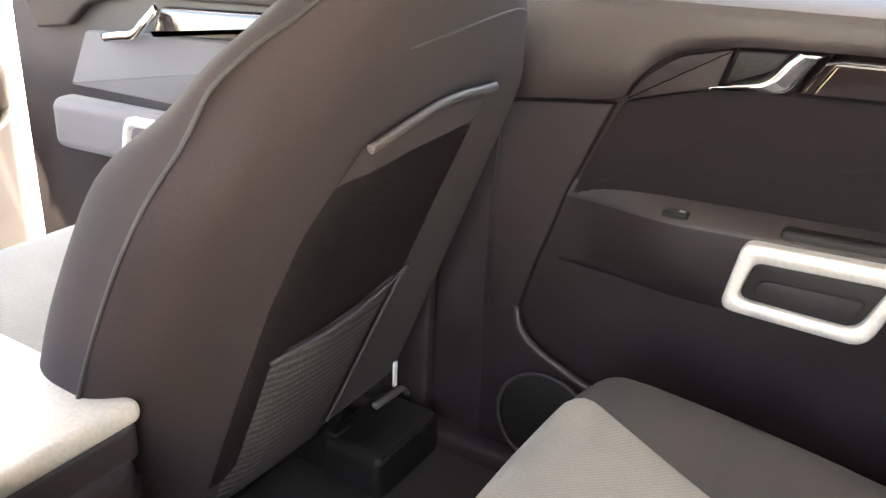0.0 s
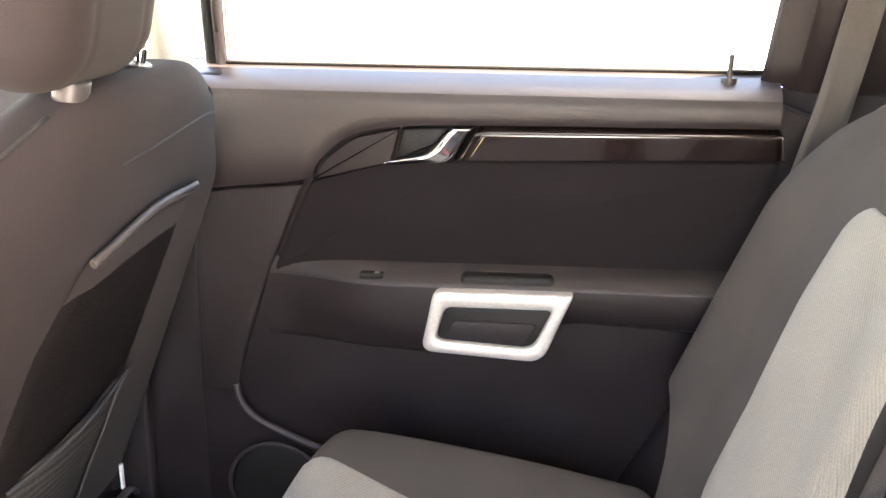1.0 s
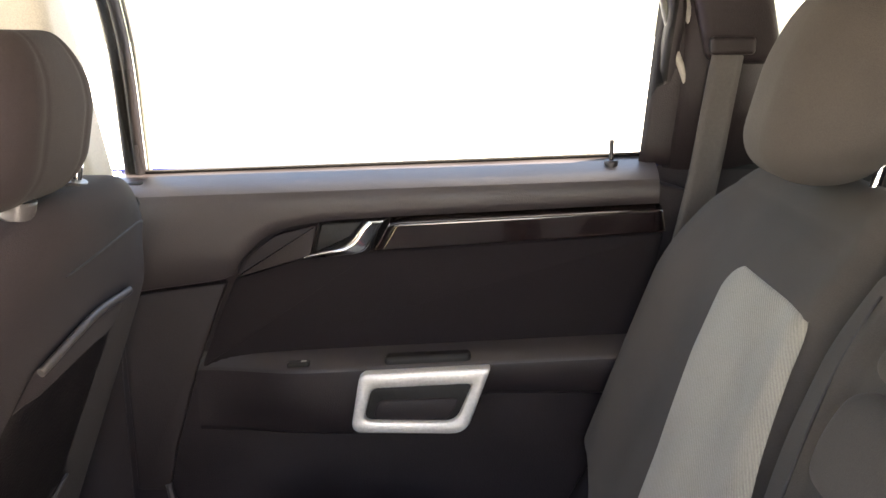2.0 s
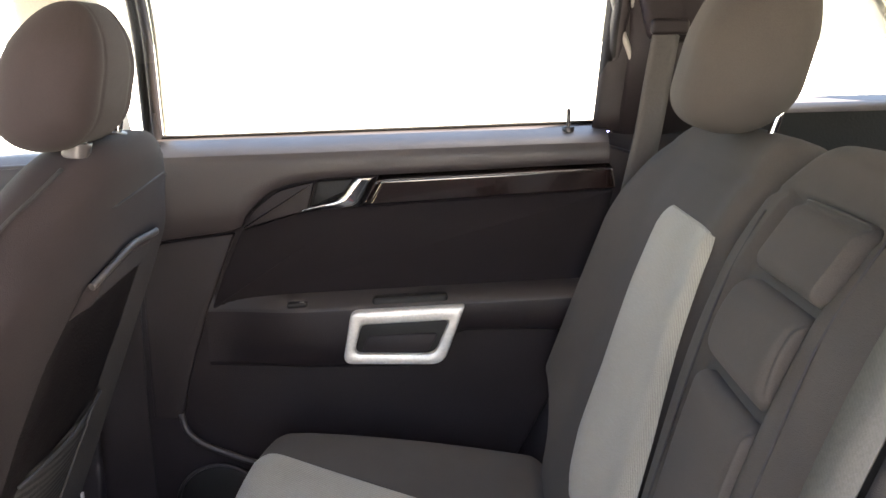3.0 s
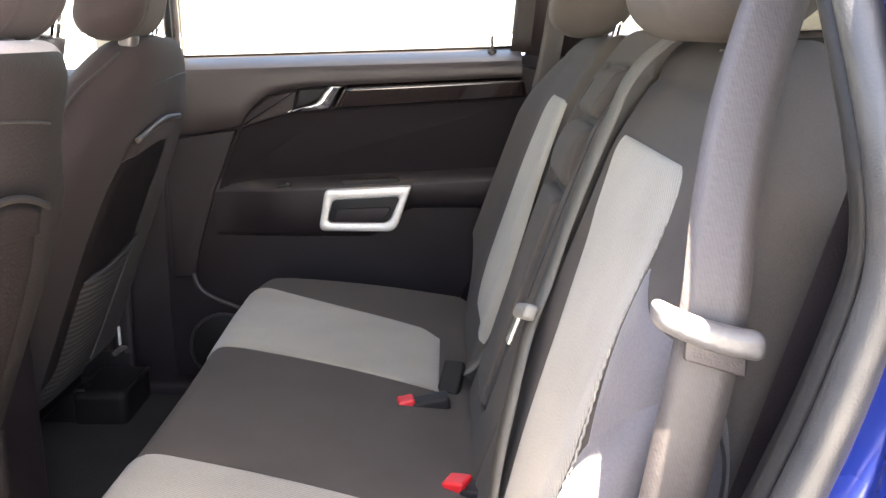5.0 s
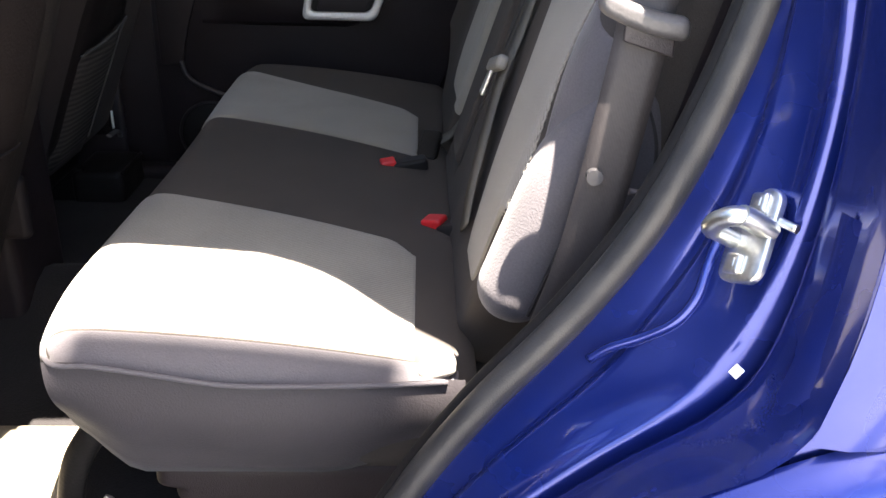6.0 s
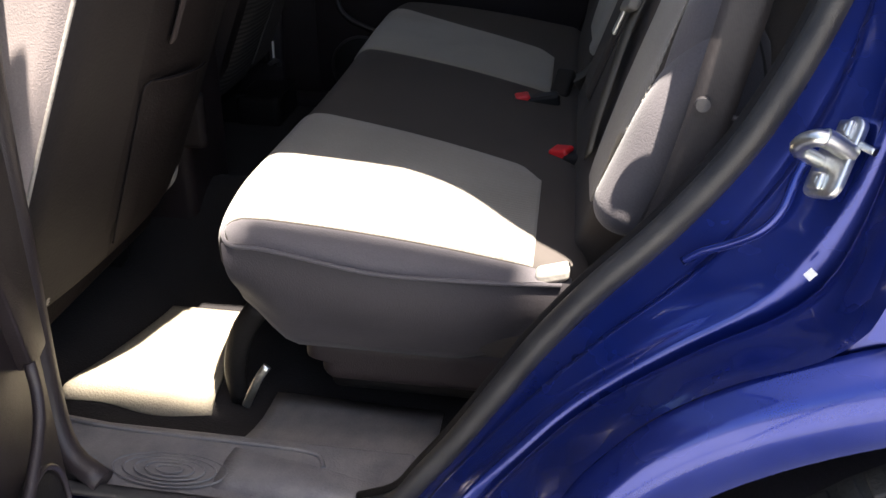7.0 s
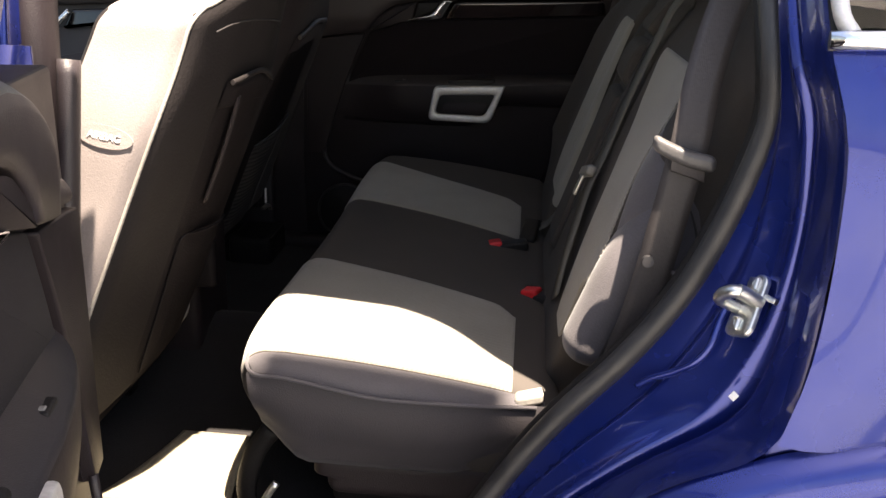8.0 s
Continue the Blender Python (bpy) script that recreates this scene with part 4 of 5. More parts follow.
part("bolster", pad((0.036, 0.035, 0.169), 0.0335, roll, n=(2, 4, 40), k=8), "side_cloth", near_back, "rounded grey side bolster")
part("seam_piping", tube([roll(Vector((-0.014, -0.0345, h))) for h in (-0.145, -0.10, -0.04, 0.02, 0.08, 0.13)], 0.0018, n=50, seg=6), "dark_piping", near_back)
part("seam_piping", tube([near_side(0.104, v, 0.002) for v in (0.02, 0.10, 0.18, 0.25, 0.35, 0.45)], 0.0018, n=50, seg=6), "dark_piping", near_back)


def headrest(name, parent, c, hw, hh, ht, mat, lean, label, post_y=0.05, post_len=0.06, post_x=0.0, post_dy=0.0, post_up=0.0):
    def form(p):
        q = p.copy()
        up = (p.z + hh) / (2 * hh)
        q.y *= 1 - 0.34 * smoothstep(0.40, 1.05, up) ** 1.5 - 0.10 * smoothstep(0.25, 0.0, up)
        q.x *= 1 - 0.30 * smoothstep(0.5, 1.0, up)
        q.x += -0.012 * (1 - (p.y / hw) ** 2) * smoothstep(0, -ht, p.x)
        q.x += lean * p.z
        # seams down each side of the middle panel
        for s in (-1, 1):
            q.x -= math.copysign(0.0013, p.x) * math.exp(-((p.y - s * 0.45 * hw) / 0.004) ** 2)
        return q + Vector(c)
    hr = part(name, pad((ht, hw, hh), min(ht, hh) * 0.92, form, n=(6, 26, 14), k=7), mat, parent, label)
    for s in (-1, 1):
        y = c[1] + post_dy + s * post_y
        part("post", tube([(c[0] + post_x - lean * (hh + post_len), y, c[2] - hh - post_len), (c[0] + post_x - lean * hh * 0.6, y, c[2] - hh * 0.6)], 0.0058, n=6), "chrome", hr)
        part("post_sleeve", tube([(c[0] + post_x - lean * (hh + 0.030), y, c[2] - hh - 0.030 + post_up), (c[0] + post_x - lean * (hh + 0.016), y, c[2] - hh - 0.016 + post_up), (c[0] + post_x - lean * (hh + 0.010), y, c[2] - hh - 0.010 + post_up)], 0.0125 if mat == "cloth" else 0.016, n=6, seg=18), "guide" if mat == "cloth" else "sleeve", hr)
    return hr


headrest("headrest", bench, (0.550, 0.378, 1.367), 0.087, 0.108, 0.066, "cloth", 0.25, "grey cloth headrest", post_x=0.042)
headrest("headrest", bench, (0.540, -0.412, 1.368), 0.143, 0.108, 0.066, "cloth", 0.25, "grey cloth headrest", post_x=0.042)

# belts and buckles
belt = thing("centre_seat_belt", "pale grey centre belt over the backrest with latch tongue", "seat belt", (0.44, -0.2, 1.0))
bp = [(0.60, -0.245, 1.262), (0.545, -0.240, 1.272), back_place(0.004, -0.228, 0.625), back_place(0.016, -0.208, 0.585), back_place(0.016, -0.196, 0.54), back_place(0.017, -0.193, 0.47), back_place(0.017, -0.196, 0.40), back_place(0.017, -0.212, 0.335), back_place(0.022, -0.240, 0.28), back_place(0.022, -0.285, 0.22), back_place(0.02, -0.335, 0.16), back_place(0.014, -0.37, 0.11)]
part("webbing", ribbon(bp, (0, 1, 0), 0.058, n=60), "belt", belt)
part("latch_plate", pad((0.008, 0.036, 0.010), 0.006, lambda p: back_place(0.032 - p.x, -0.232 + p.y, 0.292 + p.z - 0.30 * p.y)), "guide", belt, "pale plastic latch holder")
part("tongue", pad((0.003, 0.009, 0.019), 0.0025, lambda p: back_place(0.034 - p.x, -0.215 + p.y, 0.262 + p.z)), "steel", belt)

belt2 = thing("side_seat_belt", "taupe shoulder belt with latch tongue, hanging by the doorway", "seat belt", (0.44, -0.72, 1.0))
part("webbing", ribbon([(0.575, -0.575, 1.50), (0.520, -0.610, 1.36), (0.475, -0.648, 1.24), (0.454, -0.682, 1.165), (0.443, -0.708, 1.095), (0.429, -0.714, 1.008), (0.418, -0.713, 0.937), (0.404, -0.708, 0.865), (0.375, -0.69, 0.75), (0.36, -0.67, 0.66)],
                       [(1, -0.12, 0)] * 10, 0.042, n=60), "belt_side", belt2)
part("latch_bar", pad((0.035, 0.008, 0.0095), 0.0075, lambda p: Vector((0.4365 + p.x, -0.721 + p.y - 0.12 * p.x, 1.092 + p.z - 0.30 * p.x - 0.005 * math.cos(p.x * 40)))), "latch", belt2, "grey plastic latch holder")
part("latch_tongue", pad((0.020, 0.002, 0.010), 0.0018, lambda p: Vector((0.443 + p.x, -0.719 + p.y, 1.074 + p.z - 0.30 * p.x))), "plastic_mid", belt2)
part("belt_button", tube([(0.4115, -0.713, 0.960), (0.4115, -0.717, 0.960), (0.4115, -0.7205, 0.960)], 0.0068, n=6, seg=20), "latch", belt2, "small round grey belt stop")

belt3 = thing("side_seat_belt", "grey shoulder belt running down the far pillar", "seat belt", (0.5, 0.7, 1.2))
part("webbing", ribbon([(0.525, 0.70, 1.40), (0.513, 0.698, 1.32), (0.497, 0.690, 1.22), (0.480, 0.682, 1.14), (0.46, 0.675, 1.05), (0.43, 0.67, 0.92), (0.39, 0.665, 0.75)], (1, 0.25, 0), 0.047, n=40), "belt_side", belt3)
part("upper_guide", pad((0.030, 0.008, 0.012), 0.006, lambda p: Vector((0.526 + p.x, 0.695 + p.y, 1.392 + p.z))), "plastic", belt3)


def buckle(x, y, z, turn, group, label, red=True, size=1.0, tilt=-8):
    b = thing("belt_buckle", label, "belt buckle", (x, y, z), group)
    m = Matrix.Rotation(radians(turn), 4, "Z") @ Matrix.Rotation(radians(tilt), 4, "Y")
    org = Vector((x, y, z))

    def at(dx, dy, dz):
        return lambda p: org + m @ (Vector((p.x + dx, p.y + dy, p.z + dz)) * size)
    part("housing", pad((0.030, 0.016, 0.011), 0.006, at(0.010, 0, 0)), "black", b)
    if red:
        part("button", pad((0.013, 0.0135, 0.009), 0.004, at(-0.026, 0, 0.008)), "red", b, "red release button")
    return b


buckle(0.243, 0.022, 0.7155, 10, "rear belt buckles", "black belt buckle with red button in the cushion")
buckle(0.321, -0.232, 0.7055, -24, "rear belt buckles", "black belt buckle with bright red button by the backrest", size=1.2)
b3 = buckle(0.284, 0.098, 0.716, 75, "rear belt buckles", "black belt buckle standing up, without visible button", red=False, size=1.1, tilt=-35)
for i, (x, y) in enumerate(((0.228, 0.017), (0.300, -0.233))):
    ring = thing("buckle_pocket", "sewn cloth pocket round a belt buckle", "buckle pocket", (x, y, 0.70))
    part("pocket_rim", tube([(x + 0.05 * math.cos(a), y + 0.026 * math.sin(a), 0.7445 - 0.105 * (x + 0.05 * math.cos(a) + 0.08)) for a in [2 * math.pi * k / 14 for k in range(15)]], 0.004, n=40, up=(0, 0, 1)), "cloth", ring)
part("far_stalk", ribbon([(0.36, 0.10, 0.80), (0.325, 0.12, 0.745), (0.30, 0.135, 0.725)], (0, 1, 0), 0.04, n=12), "belt", b3)


# ---------------- front seats ----------------
def front_seat(name, label, cy, dx, inb):
    """cy: the seat's middle; dx: how far it is slid back; inb: +1 or -1, the way to the cabin's middle."""
    seat = thing(name, label, "car seat", (-0.45 + dx, cy, 0.44))
    T, HW, H = 0.062, 0.262, 0.342
    R = 0.036 if inb > 0 else 0.050
    o = -inb

    def xb(z):
        return -0.245 + dx + 0.40 * (z - 1.126)

    def form(p):
        z = 0.918 + p.z
        lat = p.y / HW
        out = lat * o > 0
        w = 1 - (0.10 if out else 0.13) * smoothstep(0.10, 0.34, p.z) ** 1.3
        flat = out and inb > 0
        z -= (0.038 if flat else 0.048 if out else 0.076) * smoothstep(0.22, 1.0, abs(lat)) ** 1.4 * smoothstep(0.1, 0.34, p.z)
        x = xb(z) - T + p.x
        x -= (0.045 if not out else (0.004 if inb < 0 else 0.030)) * abs(lat) ** 2.4 * smoothstep(-T, T, p.x)
        x -= 0.050 * smoothstep(0.5, 0.95, abs(lat)) * smoothstep(0.02, -T, p.x) * (1.0 if flat else smoothstep(0.33, 0.15, p.z))
        x -= (0.008 + (0.0 if flat else 0.022) * lat * lat) * smoothstep(0.18, 0.33, p.z) * smoothstep(0, T, p.x)
        wide = 1.0 + (0.10 * smoothstep(0.33, -0.3, p.z) if out else 0.16 * smoothstep(0.28, -0.02, p.z))
        return Vector((x, cy + p.y * w * wide, z))

    # the driver's sunlit side and shoulder are coloured paler, its shaded back darker
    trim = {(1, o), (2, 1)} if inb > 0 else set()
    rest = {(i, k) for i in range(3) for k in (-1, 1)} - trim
    back = part("backrest", pad((T, HW, H), R, form, n=(6, 30, 34), k=7, sides=rest), "shaded_rear" if trim else "front_cloth", seat, "brown-grey cloth backrest")
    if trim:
        part("side_panel", pad((T, HW, H), R, form, n=(6, 30, 34), k=7, sides=trim), "sunlit_side", back, "smooth seat side, coloured pale taupe as sunlit")

    def skin(x, y, z):
        return form(pad_point(Vector((x, y, z)), (T, HW, H), R))

    def rear(y, z, lift):
        """The point of the back's rear face at a true y and z."""
        q = Vector((T + lift, y - cy, z - 0.918))
        for k in range(4):
            e = form(q)
            q.y += y - e.y
            q.z += z - e.z
        return form(q)

    def rel(r, z, lift):
        return rear(cy + o * r, z, lift)
    # piping down both rear edges and over the shoulders
    for sd, px in ((o, T), (inb, 0.018)):
        pts = [skin(px, sd * HW, z - 0.918) for z in (0.62, 0.70, 0.80, 0.90, 1.0, 1.08, 1.15, 1.20, 1.235)]
        pts += [skin(px, sd * HW * f, H) for f in ((0.90, 0.82, 0.72) if sd == o else (0.88, 0.74, 0.58))]
        part("seam_piping", tube(pts, 0.0026, n=70, seg=8), "piping" if trim and sd == o else "dark_piping", back)
    part("shoulder_seam", tube([rel(r, z, 0.0004) for r, z in ((-0.063, 1.178), (-0.02, 1.183), (0.019, 1.187), (0.093, 1.192), (0.148, 1.191), (0.185, 1.184))], 0.0014, n=36, seg=6), "dark_piping", back)
    # map pocket: dark panel, stiff lip along its mouth, and a mesh pocket under it
    p_in = table([(0.62, -0.150), (0.80, -0.153), (0.92, -0.152), (1.0, -0.139), (1.045, -0.117), (1.085, -0.094), (1.12, -0.078)])
    p_out = table([(0.62, 0.100), (0.90, 0.120), (1.06, 0.132), (1.12, 0.124)])

    def mouth(u):
        return 1.088 + 0.028 * math.sin(math.pi * 0.5 * min(1.0, u / 0.55)) - 0.004 * smoothstep(0.6, 1.0, u)

    def pocket(u, v, lift):
        z = 0.64 + v * (mouth(u) - 0.64)
        a, b = p_in(z), p_out(z)
        return rel(a + (b - a) * u, z, lift)
    part("pocket_panel", patch(pocket, [i / 18 for i in range(19)], [i / 26 for i in range(27)], 0.004, 0.002), "pocket", back, "dark vinyl map pocket")

    def lip(u, v, lift):
        z = mouth(u) - 0.050 * (1 - v) * (0.75 + 0.25 * math.sin(math.pi * u))
        a, b = p_in(z), p_out(z)
        return rel(a + (b - a) * (0.01 + 0.98 * u), z, lift)
    # the driver's lip, bead and mesh take darker colours for the shade there
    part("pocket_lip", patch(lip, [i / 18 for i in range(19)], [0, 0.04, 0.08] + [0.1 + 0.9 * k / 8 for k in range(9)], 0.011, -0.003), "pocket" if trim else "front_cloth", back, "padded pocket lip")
    part("pocket_bead", tube([lip(u, 0.97, 0.010) for u in (0.0, 0.04, 0.1, 0.25, 0.4, 0.55, 0.7, 0.85, 0.95, 1.0)], 0.0040 if trim else 0.0052, n=40, flat=0.8, up=(1, 0, 0)), "shaded_rear" if trim else "bead", back, "raised pocket edge")

    def net(u, v, lift):
        top = 0.841 + 0.036 * u
        z = top - (top - 0.60) * (1 - v)
        return rel(-0.125 + (0.227 - 0.035 * (1 - v)) * u, z, lift + 0.010 * math.sin(math.pi * u) * v)
    part("mesh_pocket", patch(net, [i / 14 for i in range(15)], [i / 16 for i in range(17)], 0.009, 0.0), "net" if inb < 0 else "pocket", back, "stretched dark mesh pocket")
    part("mesh_hem", tube([net(u, 1.0, 0.0095) for u in (0, 0.25, 0.5, 0.75, 1)] + [net(1.0, v, 0.006) for v in (0.9, 0.7, 0.4, 0.1)], 0.0022, n=50, seg=6), "net_hem" if inb < 0 else "pocket", back)
    if trim:
        part("pocket_strap", ribbon([rel(0.078, 1.085, 0.010), rel(0.070, 1.03, 0.012), rel(0.064, 0.98, 0.012), rel(0.058, 0.92, 0.010)], (0, 1, 0), 0.017, n=16), "front_cloth", back, "grey elastic strap")
    headrest("headrest", seat, (xb(1.33) - 0.062 - 0.030, cy - 0.085 * (1 if inb < 0 else -0.3), 1.336), 0.096, 0.082, 0.054, "front_cloth", 0.22, "brown-grey cloth headrest", post_y=0.0575, post_up=0.020, post_x=0.026, post_dy=0.043, post_len=0.03)
    # cushion, side cover, runners
    part("cushion", pad((0.26, 0.25, 0.075), 0.05, lambda p: Vector((-0.72 + dx + p.x, cy + p.y, 0.655 + p.z + 0.06 * smoothstep(0.1, -0.26, p.x))), n=(10, 10, 3)), "pale", seat, "pale grey cloth seat cushion")
    part("seat_base", pad((0.22, 0.22, 0.05), 0.02, lambda p: Vector((-0.74 + dx + p.x, cy + p.y, 0.56 + p.z))), "pocket", seat)
    for sd in (-1, 1):
        part("runner", block((-0.88 + dx, cy + sd * 0.19 - 0.02, 0.44), (-0.50 + 0.3 * dx, cy + sd * 0.19 + 0.02, 0.52), 0.006), "black", seat)
    part("side_cover", pad((0.20, 0.012, 0.045), 0.010, lambda p: Vector((-0.66 + dx + p.x, cy + o * 0.262 + p.y, 0.62 + p.z))), "pocket", seat)
    part("hinge_cover", pad((0.05, 0.014, 0.05), 0.012, lambda p: Vector((-0.47 + dx + p.x, cy + inb * 0.255 + p.y, 0.70 + p.z))), "pocket", seat)
    return seat, lambda u, z, lift: skin(u, o * HW, z - 0.918) + Vector((0, o * lift, 0.3 * lift)), back


pass_seat = front_seat("front_passenger_seat", "brown-grey cloth front seat with mesh pocket behind", 0.375, 0.0, -1)[0]
drv_seat, drear, dback = front_seat("driver_seat", "brown-grey cloth front seat with airbag badge, sunlit", -0.40, 0.105, 1)


part("hang_tag", block((-0.442, 0.606, 0.598), (-0.438, 0.614, 0.640), 0.001), "white", pass_seat, "small white paper tag")
part("rail_end", tube([(-0.43, 0.545, 0.600), (-0.432, 0.585, 0.596), (-0.436, 0.625, 0.588), (-0.437, 0.64, 0.570)], 0.006, n=10, flat=0.6), "latch", pass_seat)

# oval badge on the outer side of the driver's seat
b0, b1, b2 = drear(-0.006, 1.062, 0.001), drear(0.03, 1.062, 0.001), drear(-0.006, 1.09, 0.001)
bx = (b1 - b0).normalized()
bz = bx.cross(b2 - b0).normalized()
by = bz.cross(bx)
BM = Matrix.Translation(b0) @ Matrix((bx, by, bz)).transposed().to_4x4() @ Matrix.Rotation(radians(-9), 4, "Z")


def oval(f, h0, h1):
    """A low oval disc, f times the badge's size."""
    turns = [2 * math.pi * k / 40 for k in range(40)]
    return ([BM @ Vector((0.037 * f * math.cos(a), 0.0145 * (f - 0.25 * (1 - f)) * math.sin(a), h)) for h in (h0, h1) for a in turns],
            [tuple(range(40, 80))] + [(k, (k + 1) % 40, 40 + (k + 1) % 40, 40 + k) for k in range(40)])


badge = part("badge", oval(1.0, -0.006, 0.0006), "sunlit_side", dback, "oval stitched airbag badge", smooth="auto")
for name, geo, mat in (("badge_rim", tube([BM @ Vector((0.0365 * math.cos(a), 0.0142 * math.sin(a), 0.0006)) for a in [2 * math.pi * k / 24 for k in range(25)]], 0.0009, n=60, seg=6), "dark_piping"),
                       ("badge_field", oval(0.86, 0.0, 0.0011), "badge_field")):
    under(name, geo, mat, badge)
text_part("badge_text", "AIRBAG", 0.0125, BM @ Matrix.Translation((0, 0, 0.0013)), "white", drv_seat)

# centre console with its armrest lid
console = thing("centre_console", "grey centre console with padded armrest lid", "console", (-0.6, 0, 0.44))
part("console_body", pad((0.285, 0.095, 0.185), 0.02, lambda p: Vector((-0.66 + p.x, p.y, 0.625 + p.z))), "plastic", console)
# the lid's top is coloured pale for the light on it
part("armrest_lid", pad((0.17, 0.105, 0.012), 0.011, lambda p: Vector((-0.548 + p.x, p.y, 0.852 + p.z + 0.006 * math.cos(p.x * 8)))), "lid", console, "padded top of the armrest lid, coloured pale as lit")


part("lid_base", pad((0.166, 0.101, 0.022), 0.010, lambda p: Vector((-0.548 + p.x, p.y, 0.822 + p.z))), "plastic_mid", console, "dark grey lower half of the armrest lid")

# ---------------- doors ----------------
def rear_door(name, label, s, turn):
    """A rear door; s: +1 for the far side, -1 for the near one; turn: degrees it stands open."""
    hx, hy = -0.375, 0.88
    place_x, place_y = (hx, hy) if s > 0 else (-0.379, 0.857)
    door = thing(name, label, "car door", (hx, s * hy, 0.0), "rear doors")
    door.location = (0, 0, 0)

    def add(nm, geo, mat, lab="", parent=None, **kw):
        ob = part(nm, ([(v[0] - hx, s * (v[1] - hy), v[2]) for v in geo[0]], geo[1]), mat, None, lab, **kw)
        ob.parent = parent or door
        return ob

    rear_edge = [(0.485, 1.19), (0.505, 1.12), (0.50, 1.02), (0.465, 0.92), (0.405, 0.83), (0.345, 0.74), (0.295, 0.64), (0.255, 0.54), (0.23, 0.48)]
    front_edge = [(-0.355, 0.48), (-0.362, 0.70), (-0.36, 0.90), (-0.352, 1.05), (-0.345, 1.185)]
    add("panel", plate(front_edge + [(0.43, 1.205)] + rear_edge, 0.727, 0.795, 0.006), "plastic", "dark plastic door panel", smooth="auto")
    # upper band under the window, falling away to the glass, and rounded off at the opened door's hinge end
    fall = table([(-0.355, 0.125), (-0.30, 0.110), (-0.262, 0.088), (-0.25, 0.066), (-0.236, 0.045), (-0.209, 0.022), (-0.169, 0.008), (-0.128, 0.0)])
    low = [(-0.352, 1.040), (-0.290, 1.050), (-0.178, 1.068), (-0.159, 1.094), (-0.115, 1.133), (-0.046, 1.150), (0.06, 1.158), (0.44, 1.176)]
    L = smooth_path([(p[0], 0, p[1]) for p in low], 50)
    rows = []
    for f, y, dz in ((0.0, 0.725, 0), (0.004, 0.712, 0), (0.03, 0.706, 0), (0.5, 0.704, 0), (0.8, 0.703, 0), (1, 0.7035, -0.018), (1, 0.7055, -0.012), (1, 0.7095, -0.0055), (1, 0.716, 0.001), (1, 0.725, 0.0065), (1, 0.738, 0.012), (1, 0.755, 0.017), (1, 0.772, 0.020), (1, 0.774, 0.0)):
        row = []
        for p in L:
            zt = 1.194 + (p.x + 0.287) * 0.030 - (fall(p.x) if s < 0 else 0.0)
            yy = y + 0.016 * smoothstep(-0.235, -0.30, p.x) if s < 0 else y
            row.append((p.x, yy, p.z + (zt - 0.02 - p.z) * f if f < 1 else zt + dz))
        rows.append(row)
    add("upper_trim", grid(rows[:8]), "plastic_mid", "dark grey moulded upper trim")
    add("window_ledge", grid(rows[7:]), "upper_trim", "smooth ledge under the window")
    add("corner_panel", plate(round_poly([(-0.168, 1.069), (-0.150, 1.099), (-0.110, 1.131), (-0.046, 1.147), (-0.058, 1.1005)], [0.003, 0.012, 0.014, 0.003, 0.003]), 0.7085, 0.732, 0.002), "plastic", smooth="auto")
    add("front_trim", plate(round_poly([(-0.345, 0.725), (-0.296, 0.725), (-0.277, 0.803), (-0.239, 0.922), (-0.211, 0.993), (-0.183, 1.060), (-0.290, 1.046), (-0.345, 1.036)], 0.006), 0.713, 0.735, 0.003), "plastic", smooth="auto")
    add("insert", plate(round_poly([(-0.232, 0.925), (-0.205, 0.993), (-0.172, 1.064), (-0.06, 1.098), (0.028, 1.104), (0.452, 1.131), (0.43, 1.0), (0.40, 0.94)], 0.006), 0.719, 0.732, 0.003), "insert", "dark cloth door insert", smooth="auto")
    add("bezel", plate(round_poly([(-0.054, 1.102), (-0.042, 1.148), (0.058, 1.155), (0.028, 1.104)], 0.005), 0.712, 0.732, 0.004), "black", smooth="auto")
    bar = []
    for i in range(25):
        u = i / 24
        a, b = Vector((0.033 + 0.420 * u, 0, 1.107 + 0.027 * u)), Vector((0.063 + 0.380 * u, 0, 1.157 + 0.017 * u))
        bar.append([(q.x, 0.713 - 0.006 * smoothstep(0, 0.06, v) - 0.010 * min(v, 0.84) + 0.016 * smoothstep(0.78, 1.0, v) ** 1.5, q.z) for v, q in [(k / 32, a.lerp(b, k / 32)) for k in range(33)]])
    add("trim_strip", grid(bar), "gloss_dark", "glossy dark trim strip", solid=0.002)
    # chrome lever: a flat blade that kicks up at its rear end
    lo = smooth_path([(-0.067, 0, 1.098), (-0.03, 0, 1.1005), (0.0, 0, 1.103), (0.020, 0, 1.105), (0.031, 0, 1.110), (0.043, 0, 1.130), (0.057, 0, 1.155)], 30)
    hi = smooth_path([(-0.066, 0, 1.1005), (-0.04, 0, 1.110), (-0.020, 0, 1.1155), (-0.008, 0, 1.120), (0.003, 0, 1.131), (0.014, 0, 1.145), (0.026, 0, 1.155)], 30)
    lev = []
    for i in range(30):
        u = i / 29
        lev.append([(a.x, 0.712 - (0.006 + 0.008 * smoothstep(0, 0.25, u)) * min(1.0, 4.5 * v, 4.5 * (1 - v)) - 0.009 * v * smoothstep(0, 0.5, u), a.z) for v, a in [(k / 12, lo[i].lerp(hi[i], k / 12)) for k in range(13)]])
    add("release_lever", grid(lev), "chrome", "chrome door release lever", solid=0.002)
    # armrest with ledge, grip cup and silver pull frame
    arm = []
    xs = [-0.242 + 0.66 * i / 40 for i in range(41)]
    reach = table([(-0.242, 0.15), (-0.225, 0.40), (-0.20, 0.56), (-0.15, 0.78), (-0.09, 0.93), (-0.04, 1.0)])
